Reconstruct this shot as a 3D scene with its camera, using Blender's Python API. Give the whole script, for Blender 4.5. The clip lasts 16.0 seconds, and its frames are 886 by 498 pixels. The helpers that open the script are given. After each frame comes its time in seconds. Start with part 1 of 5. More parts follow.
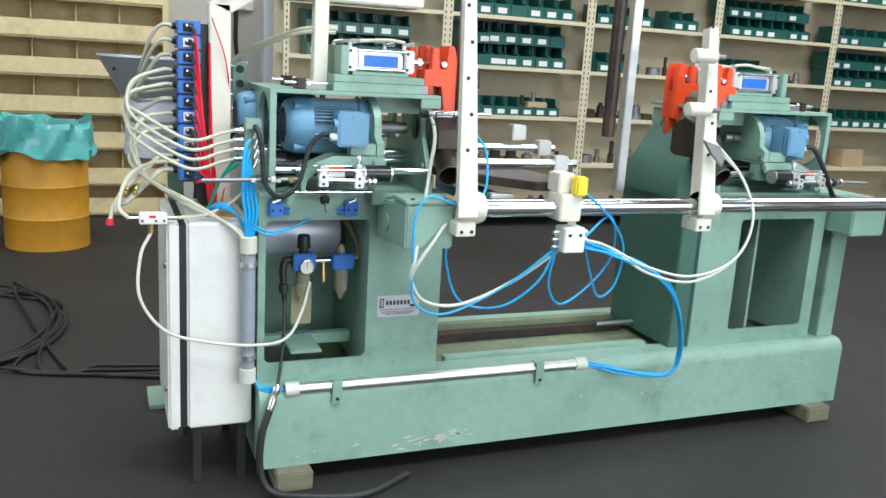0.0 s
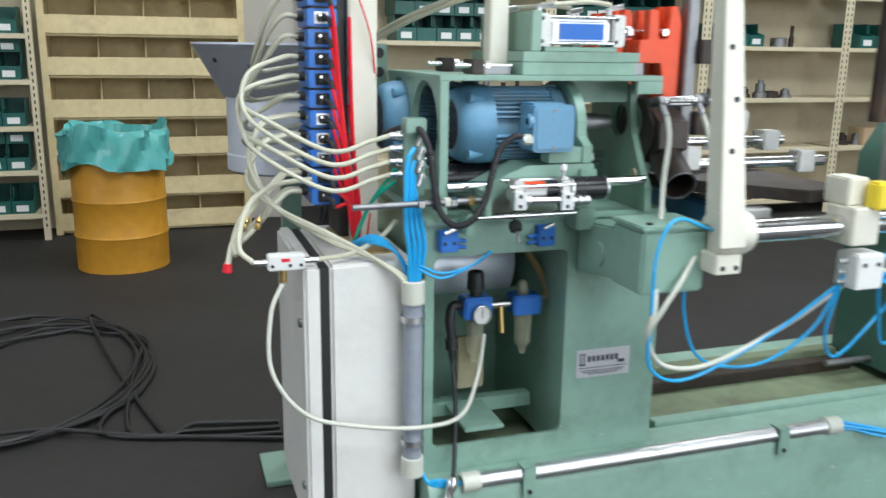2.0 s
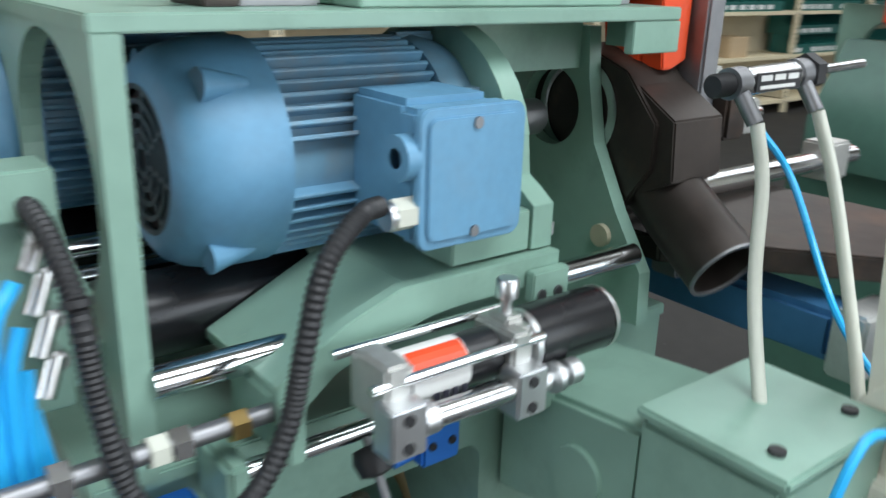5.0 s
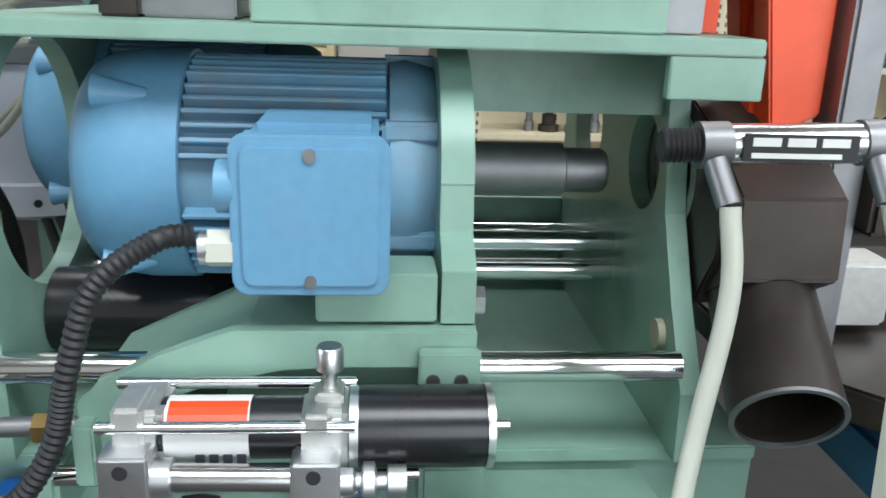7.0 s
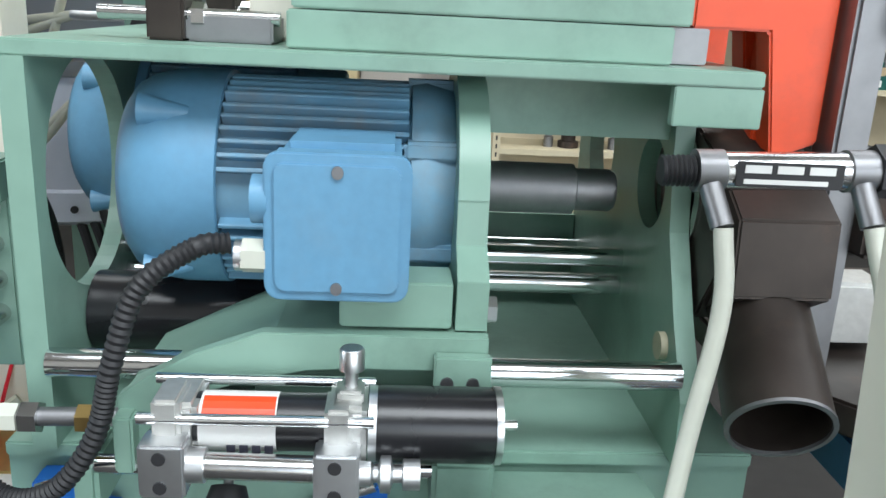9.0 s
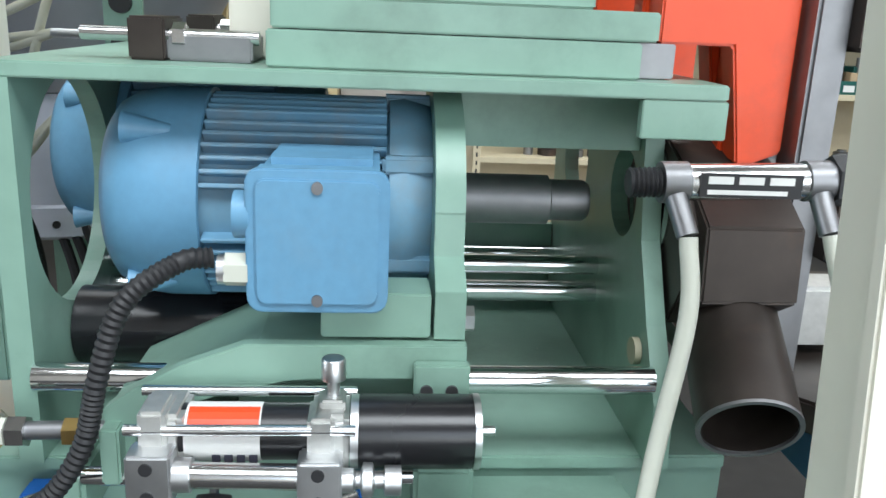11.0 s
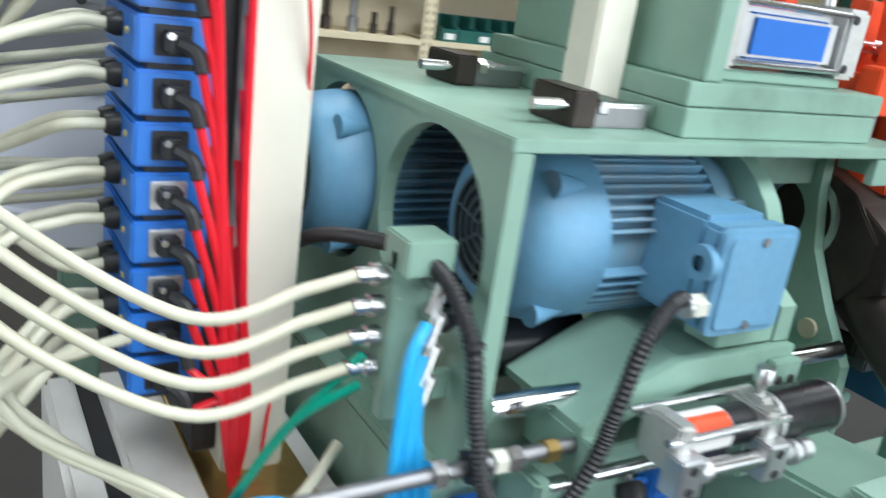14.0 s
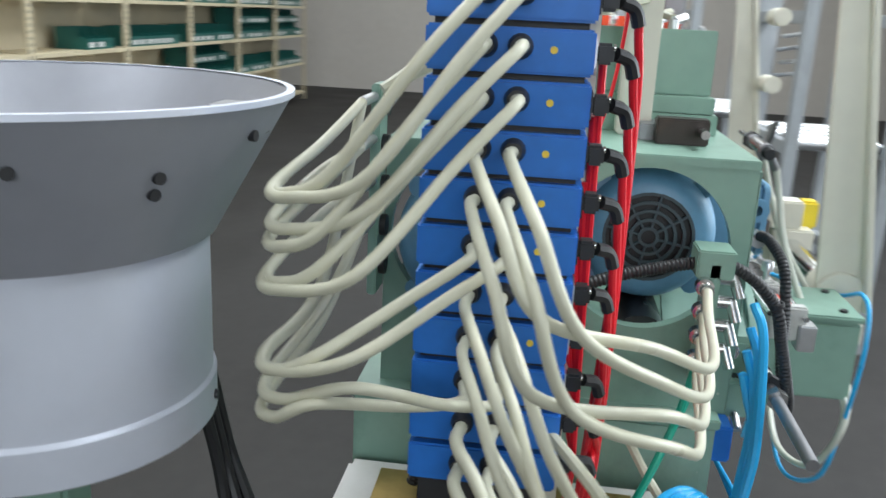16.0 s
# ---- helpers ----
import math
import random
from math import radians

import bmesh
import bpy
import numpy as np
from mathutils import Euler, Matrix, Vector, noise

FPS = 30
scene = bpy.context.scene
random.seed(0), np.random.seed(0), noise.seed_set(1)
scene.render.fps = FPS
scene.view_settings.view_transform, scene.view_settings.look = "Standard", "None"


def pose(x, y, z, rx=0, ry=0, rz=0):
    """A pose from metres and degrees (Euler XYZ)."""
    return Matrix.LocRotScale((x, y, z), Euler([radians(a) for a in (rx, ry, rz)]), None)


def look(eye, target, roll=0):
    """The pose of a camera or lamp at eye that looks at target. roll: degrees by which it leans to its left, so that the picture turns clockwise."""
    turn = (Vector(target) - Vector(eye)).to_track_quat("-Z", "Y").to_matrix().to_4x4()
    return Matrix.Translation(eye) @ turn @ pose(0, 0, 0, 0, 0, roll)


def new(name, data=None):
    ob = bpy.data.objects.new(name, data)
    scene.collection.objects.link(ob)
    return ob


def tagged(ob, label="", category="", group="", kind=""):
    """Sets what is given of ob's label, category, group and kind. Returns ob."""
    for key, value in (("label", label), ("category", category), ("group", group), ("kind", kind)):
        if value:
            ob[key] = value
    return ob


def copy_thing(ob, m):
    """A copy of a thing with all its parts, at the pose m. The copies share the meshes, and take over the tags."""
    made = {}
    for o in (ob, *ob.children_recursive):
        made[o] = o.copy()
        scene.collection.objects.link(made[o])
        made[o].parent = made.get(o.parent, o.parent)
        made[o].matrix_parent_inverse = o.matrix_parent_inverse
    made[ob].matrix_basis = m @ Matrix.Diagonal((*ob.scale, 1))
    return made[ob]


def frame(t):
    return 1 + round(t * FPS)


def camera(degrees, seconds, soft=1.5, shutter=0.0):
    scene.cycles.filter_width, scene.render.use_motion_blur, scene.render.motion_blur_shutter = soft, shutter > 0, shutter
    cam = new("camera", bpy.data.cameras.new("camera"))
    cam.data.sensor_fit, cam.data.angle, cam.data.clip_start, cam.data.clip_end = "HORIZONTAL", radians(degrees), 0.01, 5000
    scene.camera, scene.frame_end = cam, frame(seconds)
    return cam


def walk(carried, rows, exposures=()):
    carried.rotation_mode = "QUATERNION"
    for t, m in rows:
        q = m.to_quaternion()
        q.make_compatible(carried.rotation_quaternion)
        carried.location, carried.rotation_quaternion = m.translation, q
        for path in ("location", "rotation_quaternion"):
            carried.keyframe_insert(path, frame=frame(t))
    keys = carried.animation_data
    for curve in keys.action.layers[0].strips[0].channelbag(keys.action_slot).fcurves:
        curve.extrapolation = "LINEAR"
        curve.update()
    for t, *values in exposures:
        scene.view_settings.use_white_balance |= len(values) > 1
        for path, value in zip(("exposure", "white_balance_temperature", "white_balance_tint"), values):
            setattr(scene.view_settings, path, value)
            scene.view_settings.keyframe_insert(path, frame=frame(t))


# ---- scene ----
cam = camera(55.6, 16.0, shutter=0.5)
PATH = [
    (0, (-0.497, -2.734, 1.485), (0.245, -0.928, 1.051), 3.5),
    (0.5, (-0.528, -2.604, 1.47), (0.226, -0.802, 1.037), 2.6),
    (1, (-0.566, -2.445, 1.465), (0.19, -0.644, 1.033), 2.8),
    (1.5, (-0.575, -2.162, 1.465), (0.107, -0.339, 1.005), 1.6),
    (2, (-0.612, -1.858, 1.43), (0.006, -0.014, 0.965), 0.8),
    (2.5, (-0.743, -1.523, 1.421), (-0.008, 0.273, 0.935), -0.8),
    (3, (-0.855, -1.243, 1.394), (-0.051, 0.518, 0.889), 0.5),
    (3.5, (-0.903, -0.97, 1.394), (0.138, 0.67, 0.917), 1.8),
    (4, (-0.804, -0.714, 1.405), (0.618, 0.614, 0.944), -2.4),
    (4.5, (-0.491, -0.647, 1.382), (0.93, 0.684, 0.923), -1.7),
    (5, (-0.154, -0.556, 1.406), (1.017, 0.932, 0.76), 1.8),
    (7.5, (0.302, -0.617, 1.395), (0.415, 1.298, 0.83), 1.9),
    (8, (0.301, -0.617, 1.396), (0.426, 1.299, 0.837), 2.2),
    (8.5, (0.298, -0.638, 1.402), (0.409, 1.278, 0.84), 2.9),
    (9, (0.296, -0.655, 1.409), (0.42, 1.262, 0.85), 2.9),
    (11.5, (0.299, -0.673, 1.417), (0.477, 1.248, 0.888), 2.6),
    (12.5, (0.287, -0.635, 1.403), (0.552, 1.281, 0.895), 3.5),
    (13, (0.152, -0.661, 1.444), (0.531, 1.202, 0.823), 3.4),
    (13.5, (-0.108, -0.69, 1.495), (0.54, 1.097, 0.872), 4.2),
    (14, (-0.415, -0.566, 1.496), (0.599, 1.039, 0.867), 8.3),
    (14.5, (-0.627, -0.287, 1.491), (0.762, 1.032, 0.917), 8.1),
    (15, (-0.852, -0.13, 1.523), (0.772, 0.897, 0.967), 4.9),
    (15.5, (-1.0, 0.048, 1.516), (0.813, 0.691, 0.968), 4.5),
    (16, (-1.068, 0.267, 1.53), (0.843, 0.488, 0.984), 2.9),
]
walk(cam, [(t, look(eye, target, roll)) for t, eye, target, roll in PATH], exposures=[(0, 0.0), (1.5, -0.1), (3, -0.32), (4, -0.32), (4.5, -0.18), (7.5, -0.06), (12.5, 0.0), (13.5, 0.17), (14.5, 0.08), (16, 0.05)])

# ---- light ----
world = bpy.data.worlds.new("daylight")
world.use_nodes = True
scene.world = world
wn = world.node_tree
sky = wn.nodes.new("ShaderNodeTexSky")
sky.sky_type, sky.sun_disc = "NISHITA", False
sky.sun_elevation, sky.sun_rotation = radians(37), radians(153)
wn.links.new(sky.outputs[0], wn.nodes["Background"].inputs[0])
wn.nodes["Background"].inputs[1].default_value = 0.12

sun_data = bpy.data.lights.new("sun", "SUN")
sun_data.energy, sun_data.angle, sun_data.color = 1.2, radians(20), (1.0, 0.97, 0.92)
sun = new("sun", sun_data)
sun.matrix_world = look((3, -6, 5), (0, 0, 0))


def area(name, eye, target, sx, sy, power, color=(1, 1, 1)):
    """Area lamp for sky light: in the gate opening, or added inside the closed hall."""
    d = bpy.data.lights.new(name, "AREA")
    d.shape, d.size, d.size_y, d.energy, d.color = "RECTANGLE", sx, sy, power, color
    o = new(name, d)
    o.matrix_world = look(eye, target)
    return o


area("gate_light", (3.0, -6.4, 2.3), (0.6, 0.5, 1.0), 6.4, 3.8, 285, (0.80, 0.91, 1.0))
# fill lamp added to brighten the bowl's west side; that wall is closed
area("window_light", (-6.85, -0.6, 2.8), (0, 0.3, 1.0), 5.0, 2.6, 225, (0.82, 0.92, 1.0))
area("roof_light", (1.4, -2.9, 5.7), (1.4, -2.8, 0), 6.0, 2.4, 540, (0.88, 0.95, 1.0))
# added over the back aisle to brighten the shelves, under a closed ceiling
area("roof_light", (2.5, 2.7, 5.7), (2.5, 2.75, 0), 10.0, 1.6, 360, (0.90, 0.96, 1.0))
# added likewise to brighten the east part of the hall
area("roof_light", (9.5, 0.0, 5.7), (9.5, 0.05, 0), 7.0, 5.0, 300, (0.90, 0.96, 1.0))

# ---- materials ----
MATS = {}


def mat(name, color, rough=0.5, metal=0.0, grain=40.0, vary=0.12, bump=0.0, stain=None, stain_amt=0.0, spots=None, coat=0.0):
    """A painted, metal or stone surface: base colour varied at two scales, with relief and stains."""
    if name in MATS:
        return MATS[name]
    m = bpy.data.materials.new(name)
    m.use_nodes = True
    nt = m.node_tree
    n, l = nt.nodes, nt.links
    b = n["Principled BSDF"]
    b.inputs["Roughness"].default_value, b.inputs["Metallic"].default_value = rough, metal
    b.inputs["Coat Weight"].default_value = coat
    co = n.new("ShaderNodeTexCoord")
    fine, wide = n.new("ShaderNodeTexNoise"), n.new("ShaderNodeTexNoise")
    fine.inputs["Scale"].default_value, fine.inputs["Detail"].default_value = grain, 6
    wide.inputs["Scale"].default_value, wide.inputs["Detail"].default_value = grain / 12, 5
    for t in (fine, wide):
        l.new(co.outputs["Object"], t.inputs["Vector"])
    ramp = n.new("ShaderNodeMapRange")
    mixf = n.new("ShaderNodeMath")
    mixf.operation = "ADD"
    l.new(fine.outputs["Fac"], mixf.inputs[0])
    l.new(wide.outputs["Fac"], mixf.inputs[1])
    l.new(mixf.outputs[0], ramp.inputs["Value"])
    ramp.inputs["From Min"].default_value, ramp.inputs["From Max"].default_value = 0.6, 1.4
    ramp.inputs["To Min"].default_value, ramp.inputs["To Max"].default_value = 1 - vary, 1 + vary
    mul = n.new("ShaderNodeVectorMath")
    mul.operation = "SCALE"
    mul.inputs[0].default_value = color
    l.new(ramp.outputs[0], mul.inputs["Scale"])
    out = mul.outputs[0]
    if stain:
        r2 = n.new("ShaderNodeMapRange")
        st = n.new("ShaderNodeTexNoise")
        st.inputs["Scale"].default_value, st.inputs["Detail"].default_value = grain / 5, 8
        st.inputs["Roughness"].default_value = 0.65
        l.new(co.outputs["Object"], st.inputs["Vector"])
        l.new(st.outputs["Fac"], r2.inputs["Value"])
        r2.inputs["From Min"].default_value, r2.inputs["From Max"].default_value = 0.52, 0.72
        r2.inputs["To Max"].default_value = stain_amt
        mx = n.new("ShaderNodeMix")
        mx.data_type = "RGBA"
        l.new(r2.outputs[0], mx.inputs[0])
        l.new(out, mx.inputs[6])
        mx.inputs[7].default_value = (*stain, 1)
        out = mx.outputs[2]
    if spots:
        vo = n.new("ShaderNodeTexNoise")
        vo.inputs["Scale"].default_value, vo.inputs["Detail"].default_value = grain * 1.6, 4
        l.new(co.outputs["Object"], vo.inputs["Vector"])
        r3 = n.new("ShaderNodeMapRange")
        r3.inputs["From Min"].default_value, r3.inputs["From Max"].default_value = 0.765, 0.775
        l.new(vo.outputs["Fac"], r3.inputs["Value"])
        mx = n.new("ShaderNodeMix")
        mx.data_type = "RGBA"
        l.new(r3.outputs[0], mx.inputs[0])
        l.new(out, mx.inputs[6])
        mx.inputs[7].default_value = (*spots, 1)
        out = mx.outputs[2]
    l.new(out, b.inputs["Base Color"])
    rr = n.new("ShaderNodeMapRange")
    l.new(wide.outputs["Fac"], rr.inputs["Value"])
    rr.inputs["From Min"].default_value, rr.inputs["From Max"].default_value = 0.3, 0.7
    rr.inputs["To Min"].default_value, rr.inputs["To Max"].default_value = max(rough - 0.08, 0.03), min(rough + 0.1, 1)
    l.new(rr.outputs[0], b.inputs["Roughness"])
    if bump:
        bp = n.new("ShaderNodeBump")
        bp.inputs["Strength"].default_value, bp.inputs["Distance"].default_value = bump, 0.003
        l.new(fine.outputs["Fac"], bp.inputs["Height"])
        l.new(bp.outputs[0], b.inputs["Normal"])
    MATS[name] = m
    return m


def clear(name, color, rough=0.1, trans=0.8, alpha=1.0):
    m = bpy.data.materials.new(name)
    m.use_nodes = True
    b = m.node_tree.nodes["Principled BSDF"]
    b.inputs["Base Color"].default_value = (*color, 1)
    b.inputs["Roughness"].default_value = rough
    b.inputs["Transmission Weight"].default_value = trans
    b.inputs["IOR"].default_value = 1.35
    b.inputs["Alpha"].default_value = alpha
    return m


GREEN = mat("machine_green_paint", (0.232, 0.378, 0.305), 0.36, 0, 30, 0.10, 0.03, (0.10, 0.155, 0.12), 0.5, (0.5, 0.55, 0.48))
GREEN_WORN = mat("worn_green_paint", (0.242, 0.388, 0.315), 0.42, 0, 26, 0.12, 0.05, (0.10, 0.16, 0.12), 0.45, (0.55, 0.58, 0.5))
GREEN_DIRTY = mat("oily_green_tray", (0.16, 0.20, 0.12), 0.45, 0, 22, 0.22, 0.08, (0.07, 0.055, 0.035), 0.8)
# machine green darkened, so that the shade sits in the base colour
GREEN_SHADED = mat("shaded_green_paint", (0.05, 0.13, 0.10), 0.45, 0, 30, 0.15)
BLUE = mat("motor_blue_paint", (0.125, 0.30, 0.46), 0.40, 0, 90, 0.09, 0.05, (0.16, 0.27, 0.36), 0.3)
BLUE_DUSTY = mat("dusty_blue_ribs", (0.15, 0.33, 0.48), 0.5, 0, 34, 0.14, 0.08, (0.30, 0.28, 0.25), 0.75)
BLUE_BELL = mat("dusty_blue_bell", (0.16, 0.32, 0.44), 0.5, 0, 40, 0.15, 0.08, (0.25, 0.24, 0.2), 0.55)
CYAN_BLUE = mat("valve_blue_plastic", (0.02, 0.17, 0.60), 0.38, 0, 60, 0.10, 0.02)
LABEL_BLUE = mat("cylinder_blue", (0.01, 0.14, 0.55), 0.35, 0, 60, 0.06)
ORANGE = mat("orange_red_paint", (0.75, 0.07, 0.015), 0.4, 0, 40, 0.10, 0.05, (0.35, 0.06, 0.03), 0.5)
CREAM = mat("cream_white_paint", (0.72, 0.70, 0.60), 0.4, 0, 25, 0.05, 0.03, (0.45, 0.42, 0.34), 0.25)
CABINET = mat("cabinet_offwhite", (0.74, 0.73, 0.70), 0.45, 0, 60, 0.04, 0.05, (0.5, 0.49, 0.46), 0.25)
STEEL = mat("bright_steel", (0.62, 0.62, 0.62), 0.22, 1.0, 70, 0.08, 0.02)
CHROME = mat("polished_rod", (0.75, 0.76, 0.77), 0.10, 1.0, 60, 0.05)
ALU = mat("aluminium", (0.66, 0.67, 0.68), 0.36, 1.0, 90, 0.08, 0.04)
ALU_CAST = mat("cast_aluminium", (0.60, 0.60, 0.58), 0.5, 1.0, 120, 0.12, 0.10)
GREY_STEEL = mat("grey_ground_steel", (0.28, 0.28, 0.29), 0.48, 1.0, 50, 0.15, 0.05)
BRASS = mat("brass_fitting", (0.52, 0.36, 0.14), 0.35, 1.0, 60, 0.15, 0.05)
BLACK = mat("black_rubber", (0.018, 0.018, 0.02), 0.5, 0, 60, 0.15, 0.05)
BLACK_GLOSS = mat("black_tube_gloss", (0.012, 0.012, 0.014), 0.25, 0, 60, 0.1)
DARK_STEEL = mat("burnt_dark_steel", (0.045, 0.035, 0.03), 0.45, 0.5, 35, 0.3, 0.10, (0.13, 0.075, 0.05), 0.6)
HOSE = mat("milky_hose", (0.57, 0.56, 0.44), 0.35, 0, 50, 0.08, 0.0, (0.5, 0.42, 0.22), 0.25)
HOSE_WHITE = mat("white_hose", (0.60, 0.61, 0.53), 0.35, 0, 50, 0.06)
RED = mat("red_tube", (0.75, 0.015, 0.03), 0.35, 0, 50, 0.06)
SKY_BLUE = mat("light_blue_tube", (0.02, 0.40, 0.80), 0.32, 0, 50, 0.06)
TEAL = mat("green_tube", (0.0, 0.33, 0.22), 0.35, 0, 50, 0.06)
YELLOW = mat("drum_yellow", (0.58, 0.27, 0.02), 0.5, 0, 14, 0.15, 0.03, (0.28, 0.14, 0.02), 0.5)
YELLOW_CAP = mat("yellow_plastic", (0.80, 0.62, 0.04), 0.4, 0, 40, 0.05)
BIN = mat("green_bin_plastic", (0.012, 0.10, 0.085), 0.4, 0, 40, 0.15)
SHELF = mat("shelf_cream", (0.63, 0.55, 0.38), 0.5, 0, 20, 0.07, 0.0, (0.45, 0.36, 0.2), 0.3)
SHELF_BACK = mat("shelf_back", (0.60, 0.52, 0.37), 0.6, 0, 12, 0.08, 0.0, (0.4, 0.33, 0.2), 0.3)
WOOD = mat("ochre_board", (0.64, 0.52, 0.29), 0.55, 0, 18, 0.14, 0.05, (0.30, 0.23, 0.12), 0.45)
WALL = mat("white_wall", (0.52, 0.49, 0.45), 0.8, 0, 8, 0.06, 0.1, (0.45, 0.4, 0.34), 0.3)
FLOOR = mat("dark_concrete", (0.018, 0.0165, 0.0155), 0.66, 0, 13, 0.35, 0.10, (0.015, 0.013, 0.012), 0.8, (0.10, 0.095, 0.09))
BOWL_GREY = mat("grey_bowl", (0.36, 0.37, 0.41), 0.42, 0.3, 30, 0.06, 0.02)
BOWL_SILVER = mat("silver_drum", (0.68, 0.71, 0.80), 0.42, 0.35, 20, 0.05)
PAPER = mat("white_label", (0.75, 0.75, 0.73), 0.5, 0, 60, 0.04)
PLATE_INK = mat("dark_print", (0.03, 0.03, 0.045), 0.5)
LED = mat("yellow_led", (0.85, 0.62, 0.08), 0.35)
CLEAR_CUP = clear("clear_cup", (0.80, 0.78, 0.62), 0.15, 0.75)
BAG = mat("teal_bag", (0.10, 0.42, 0.40), 0.28, 0, 20, 0.12, 0.0)
CARD = mat("cardboard", (0.45, 0.33, 0.20), 0.7, 0, 30, 0.08)
CABLE = mat("black_cable", (0.012, 0.012, 0.013), 0.45, 0, 40, 0.2)
TIMBER = mat("wood_block", (0.16, 0.15, 0.10), 0.8, 0, 30, 0.25, 0.2)

# ---- mesh helpers ----


def obj(name, bm, material, parent=None, smooth=False):
    me = bpy.data.meshes.new(name)
    bmesh.ops.recalc_face_normals(bm, faces=bm.faces)
    bm.to_mesh(me)
    bm.free()
    if smooth:
        for p in me.polygons:
            p.use_smooth = True
        me.set_sharp_from_angle(angle=radians(38))
    for m in material if isinstance(material, (list, tuple)) else [material]:
        me.materials.append(m)
    o = new(name, me)
    if parent is not None:
        o.parent = parent
    return o


def part(name, bm, material, parent, label="", smooth=True):
    o = obj(name, bm, material, parent, smooth)
    if label:
        tagged(o, label)
    return o


def thing(name, label, category, group="", at=(0, 0, 0), kind=""):
    e = new(name)
    e.empty_display_size = 0.05
    e.location = at
    return tagged(e, label, category, group, kind)


def box(x0, x1, y0, y1, z0, z1, bev=0.0, bm=None, seg=2, m=None):
    own = bmesh.new()
    bmesh.ops.create_cube(own, size=1)
    for v in own.verts:
        v.co = Vector((x0 + (v.co.x + 0.5) * (x1 - x0), y0 + (v.co.y + 0.5) * (y1 - y0), z0 + (v.co.z + 0.5) * (z1 - z0)))
    if bev:
        bmesh.ops.bevel(own, geom=own.edges[:], offset=bev, segments=seg, affect="EDGES", clamp_overlap=True)
    return join(bm, own, m)


def join(bm, own, m=None):
    if m is not None:
        bmesh.ops.transform(own, matrix=m, verts=own.verts)
    if bm is None:
        return own
    tmp = bpy.data.meshes.new("tmp")
    own.to_mesh(tmp)
    own.free()
    bm.from_mesh(tmp)
    bpy.data.meshes.remove(tmp)
    return bm


def cyl(a, b, r, r2=None, seg=24, bm=None, bev=0.0):
    """A capped cylinder or cone from a to b."""
    a, b = Vector(a), Vector(b)
    own = bmesh.new()
    bmesh.ops.create_cone(own, cap_ends=True, segments=seg, radius1=r, radius2=r if r2 is None else r2, depth=(b - a).length)
    if bev:
        rim = [e for e in own.edges if abs(e.verts[0].co.z - e.verts[1].co.z) < 1e-6]
        bmesh.ops.bevel(own, geom=rim, offset=bev, segments=2, affect="EDGES")
    turn = (b - a).to_track_quat("Z", "Y").to_matrix().to_4x4()
    bmesh.ops.transform(own, matrix=Matrix.Translation((a + b) / 2) @ turn, verts=own.verts)
    return join(bm, own)


def lathe(profile, origin, axis=(0, 0, 1), seg=32, bm=None):
    """Turned form from (radius, height) pairs round an axis."""
    own = bmesh.new()
    rings = []
    for r, z in profile:
        rings.append([own.verts.new((max(r, 1e-4) * math.cos(2 * math.pi * i / seg), max(r, 1e-4) * math.sin(2 * math.pi * i / seg), z)) for i in range(seg)])
    for p, q in zip(rings, rings[1:]):
        for i in range(seg):
            own.faces.new((p[i], p[(i + 1) % seg], q[(i + 1) % seg], q[i]))
    turn = Vector(axis).to_track_quat("Z", "Y").to_matrix().to_4x4()
    bmesh.ops.transform(own, matrix=Matrix.Translation(origin) @ turn, verts=own.verts)
    return join(bm, own)


def slab(outline, axis, lo, hi, bev=0.0, bm=None):
    """A plate: an outline in the two other axes, extruded along axis from lo to hi."""
    own = bmesh.new()
    put = {"x": lambda a, b, c: (c, a, b), "y": lambda a, b, c: (a, c, b), "z": lambda a, b, c: (a, b, c)}[axis]
    low, high = [own.verts.new(put(a, b, lo)) for a, b in outline], [own.verts.new(put(a, b, hi)) for a, b in outline]
    own.faces.new(low)
    own.faces.new(high)
    n = len(outline)
    for i in range(n):
        own.faces.new((low[i], low[(i + 1) % n], high[(i + 1) % n], high[i]))
    bmesh.ops.recalc_face_normals(own, faces=own.faces)
    if bev:
        bmesh.ops.bevel(own, geom=own.edges[:], offset=bev, segments=2, affect="EDGES", clamp_overlap=True)
    return join(bm, own)


def holed(outer, holes, axis, lo, hi, bm=None):
    """A plate with openings: each outline a list of points; triangulated between the rims."""
    own = bmesh.new()
    put = {"x": lambda a, b, c: (c, a, b), "y": lambda a, b, c: (a, c, b), "z": lambda a, b, c: (a, b, c)}[axis]
    sheets = []
    for level in (lo, hi):
        edges, loops = [], []
        for line in (outer, *holes):
            vs = [own.verts.new(put(a, b, level)) for a, b in line]
            loops.append(vs)
            edges += [own.edges.new((vs[i], vs[(i + 1) % len(vs)])) for i in range(len(vs))]
        bmesh.ops.triangle_fill(own, edges=edges, use_beauty=True)
        sheets.append(loops)
    for p, q in zip(*sheets):
        for i in range(len(p)):
            own.faces.new((p[i], p[(i + 1) % len(p)], q[(i + 1) % len(p)], q[i]))
    return join(bm, own)


def ring(cx, cy, r, n=36, start=0.0, sweep=360.0):
    return [(cx + r * math.cos(radians(start + sweep * i / n)), cy + r * math.sin(radians(start + sweep * i / n))) for i in range(n if sweep == 360 else n + 1)]


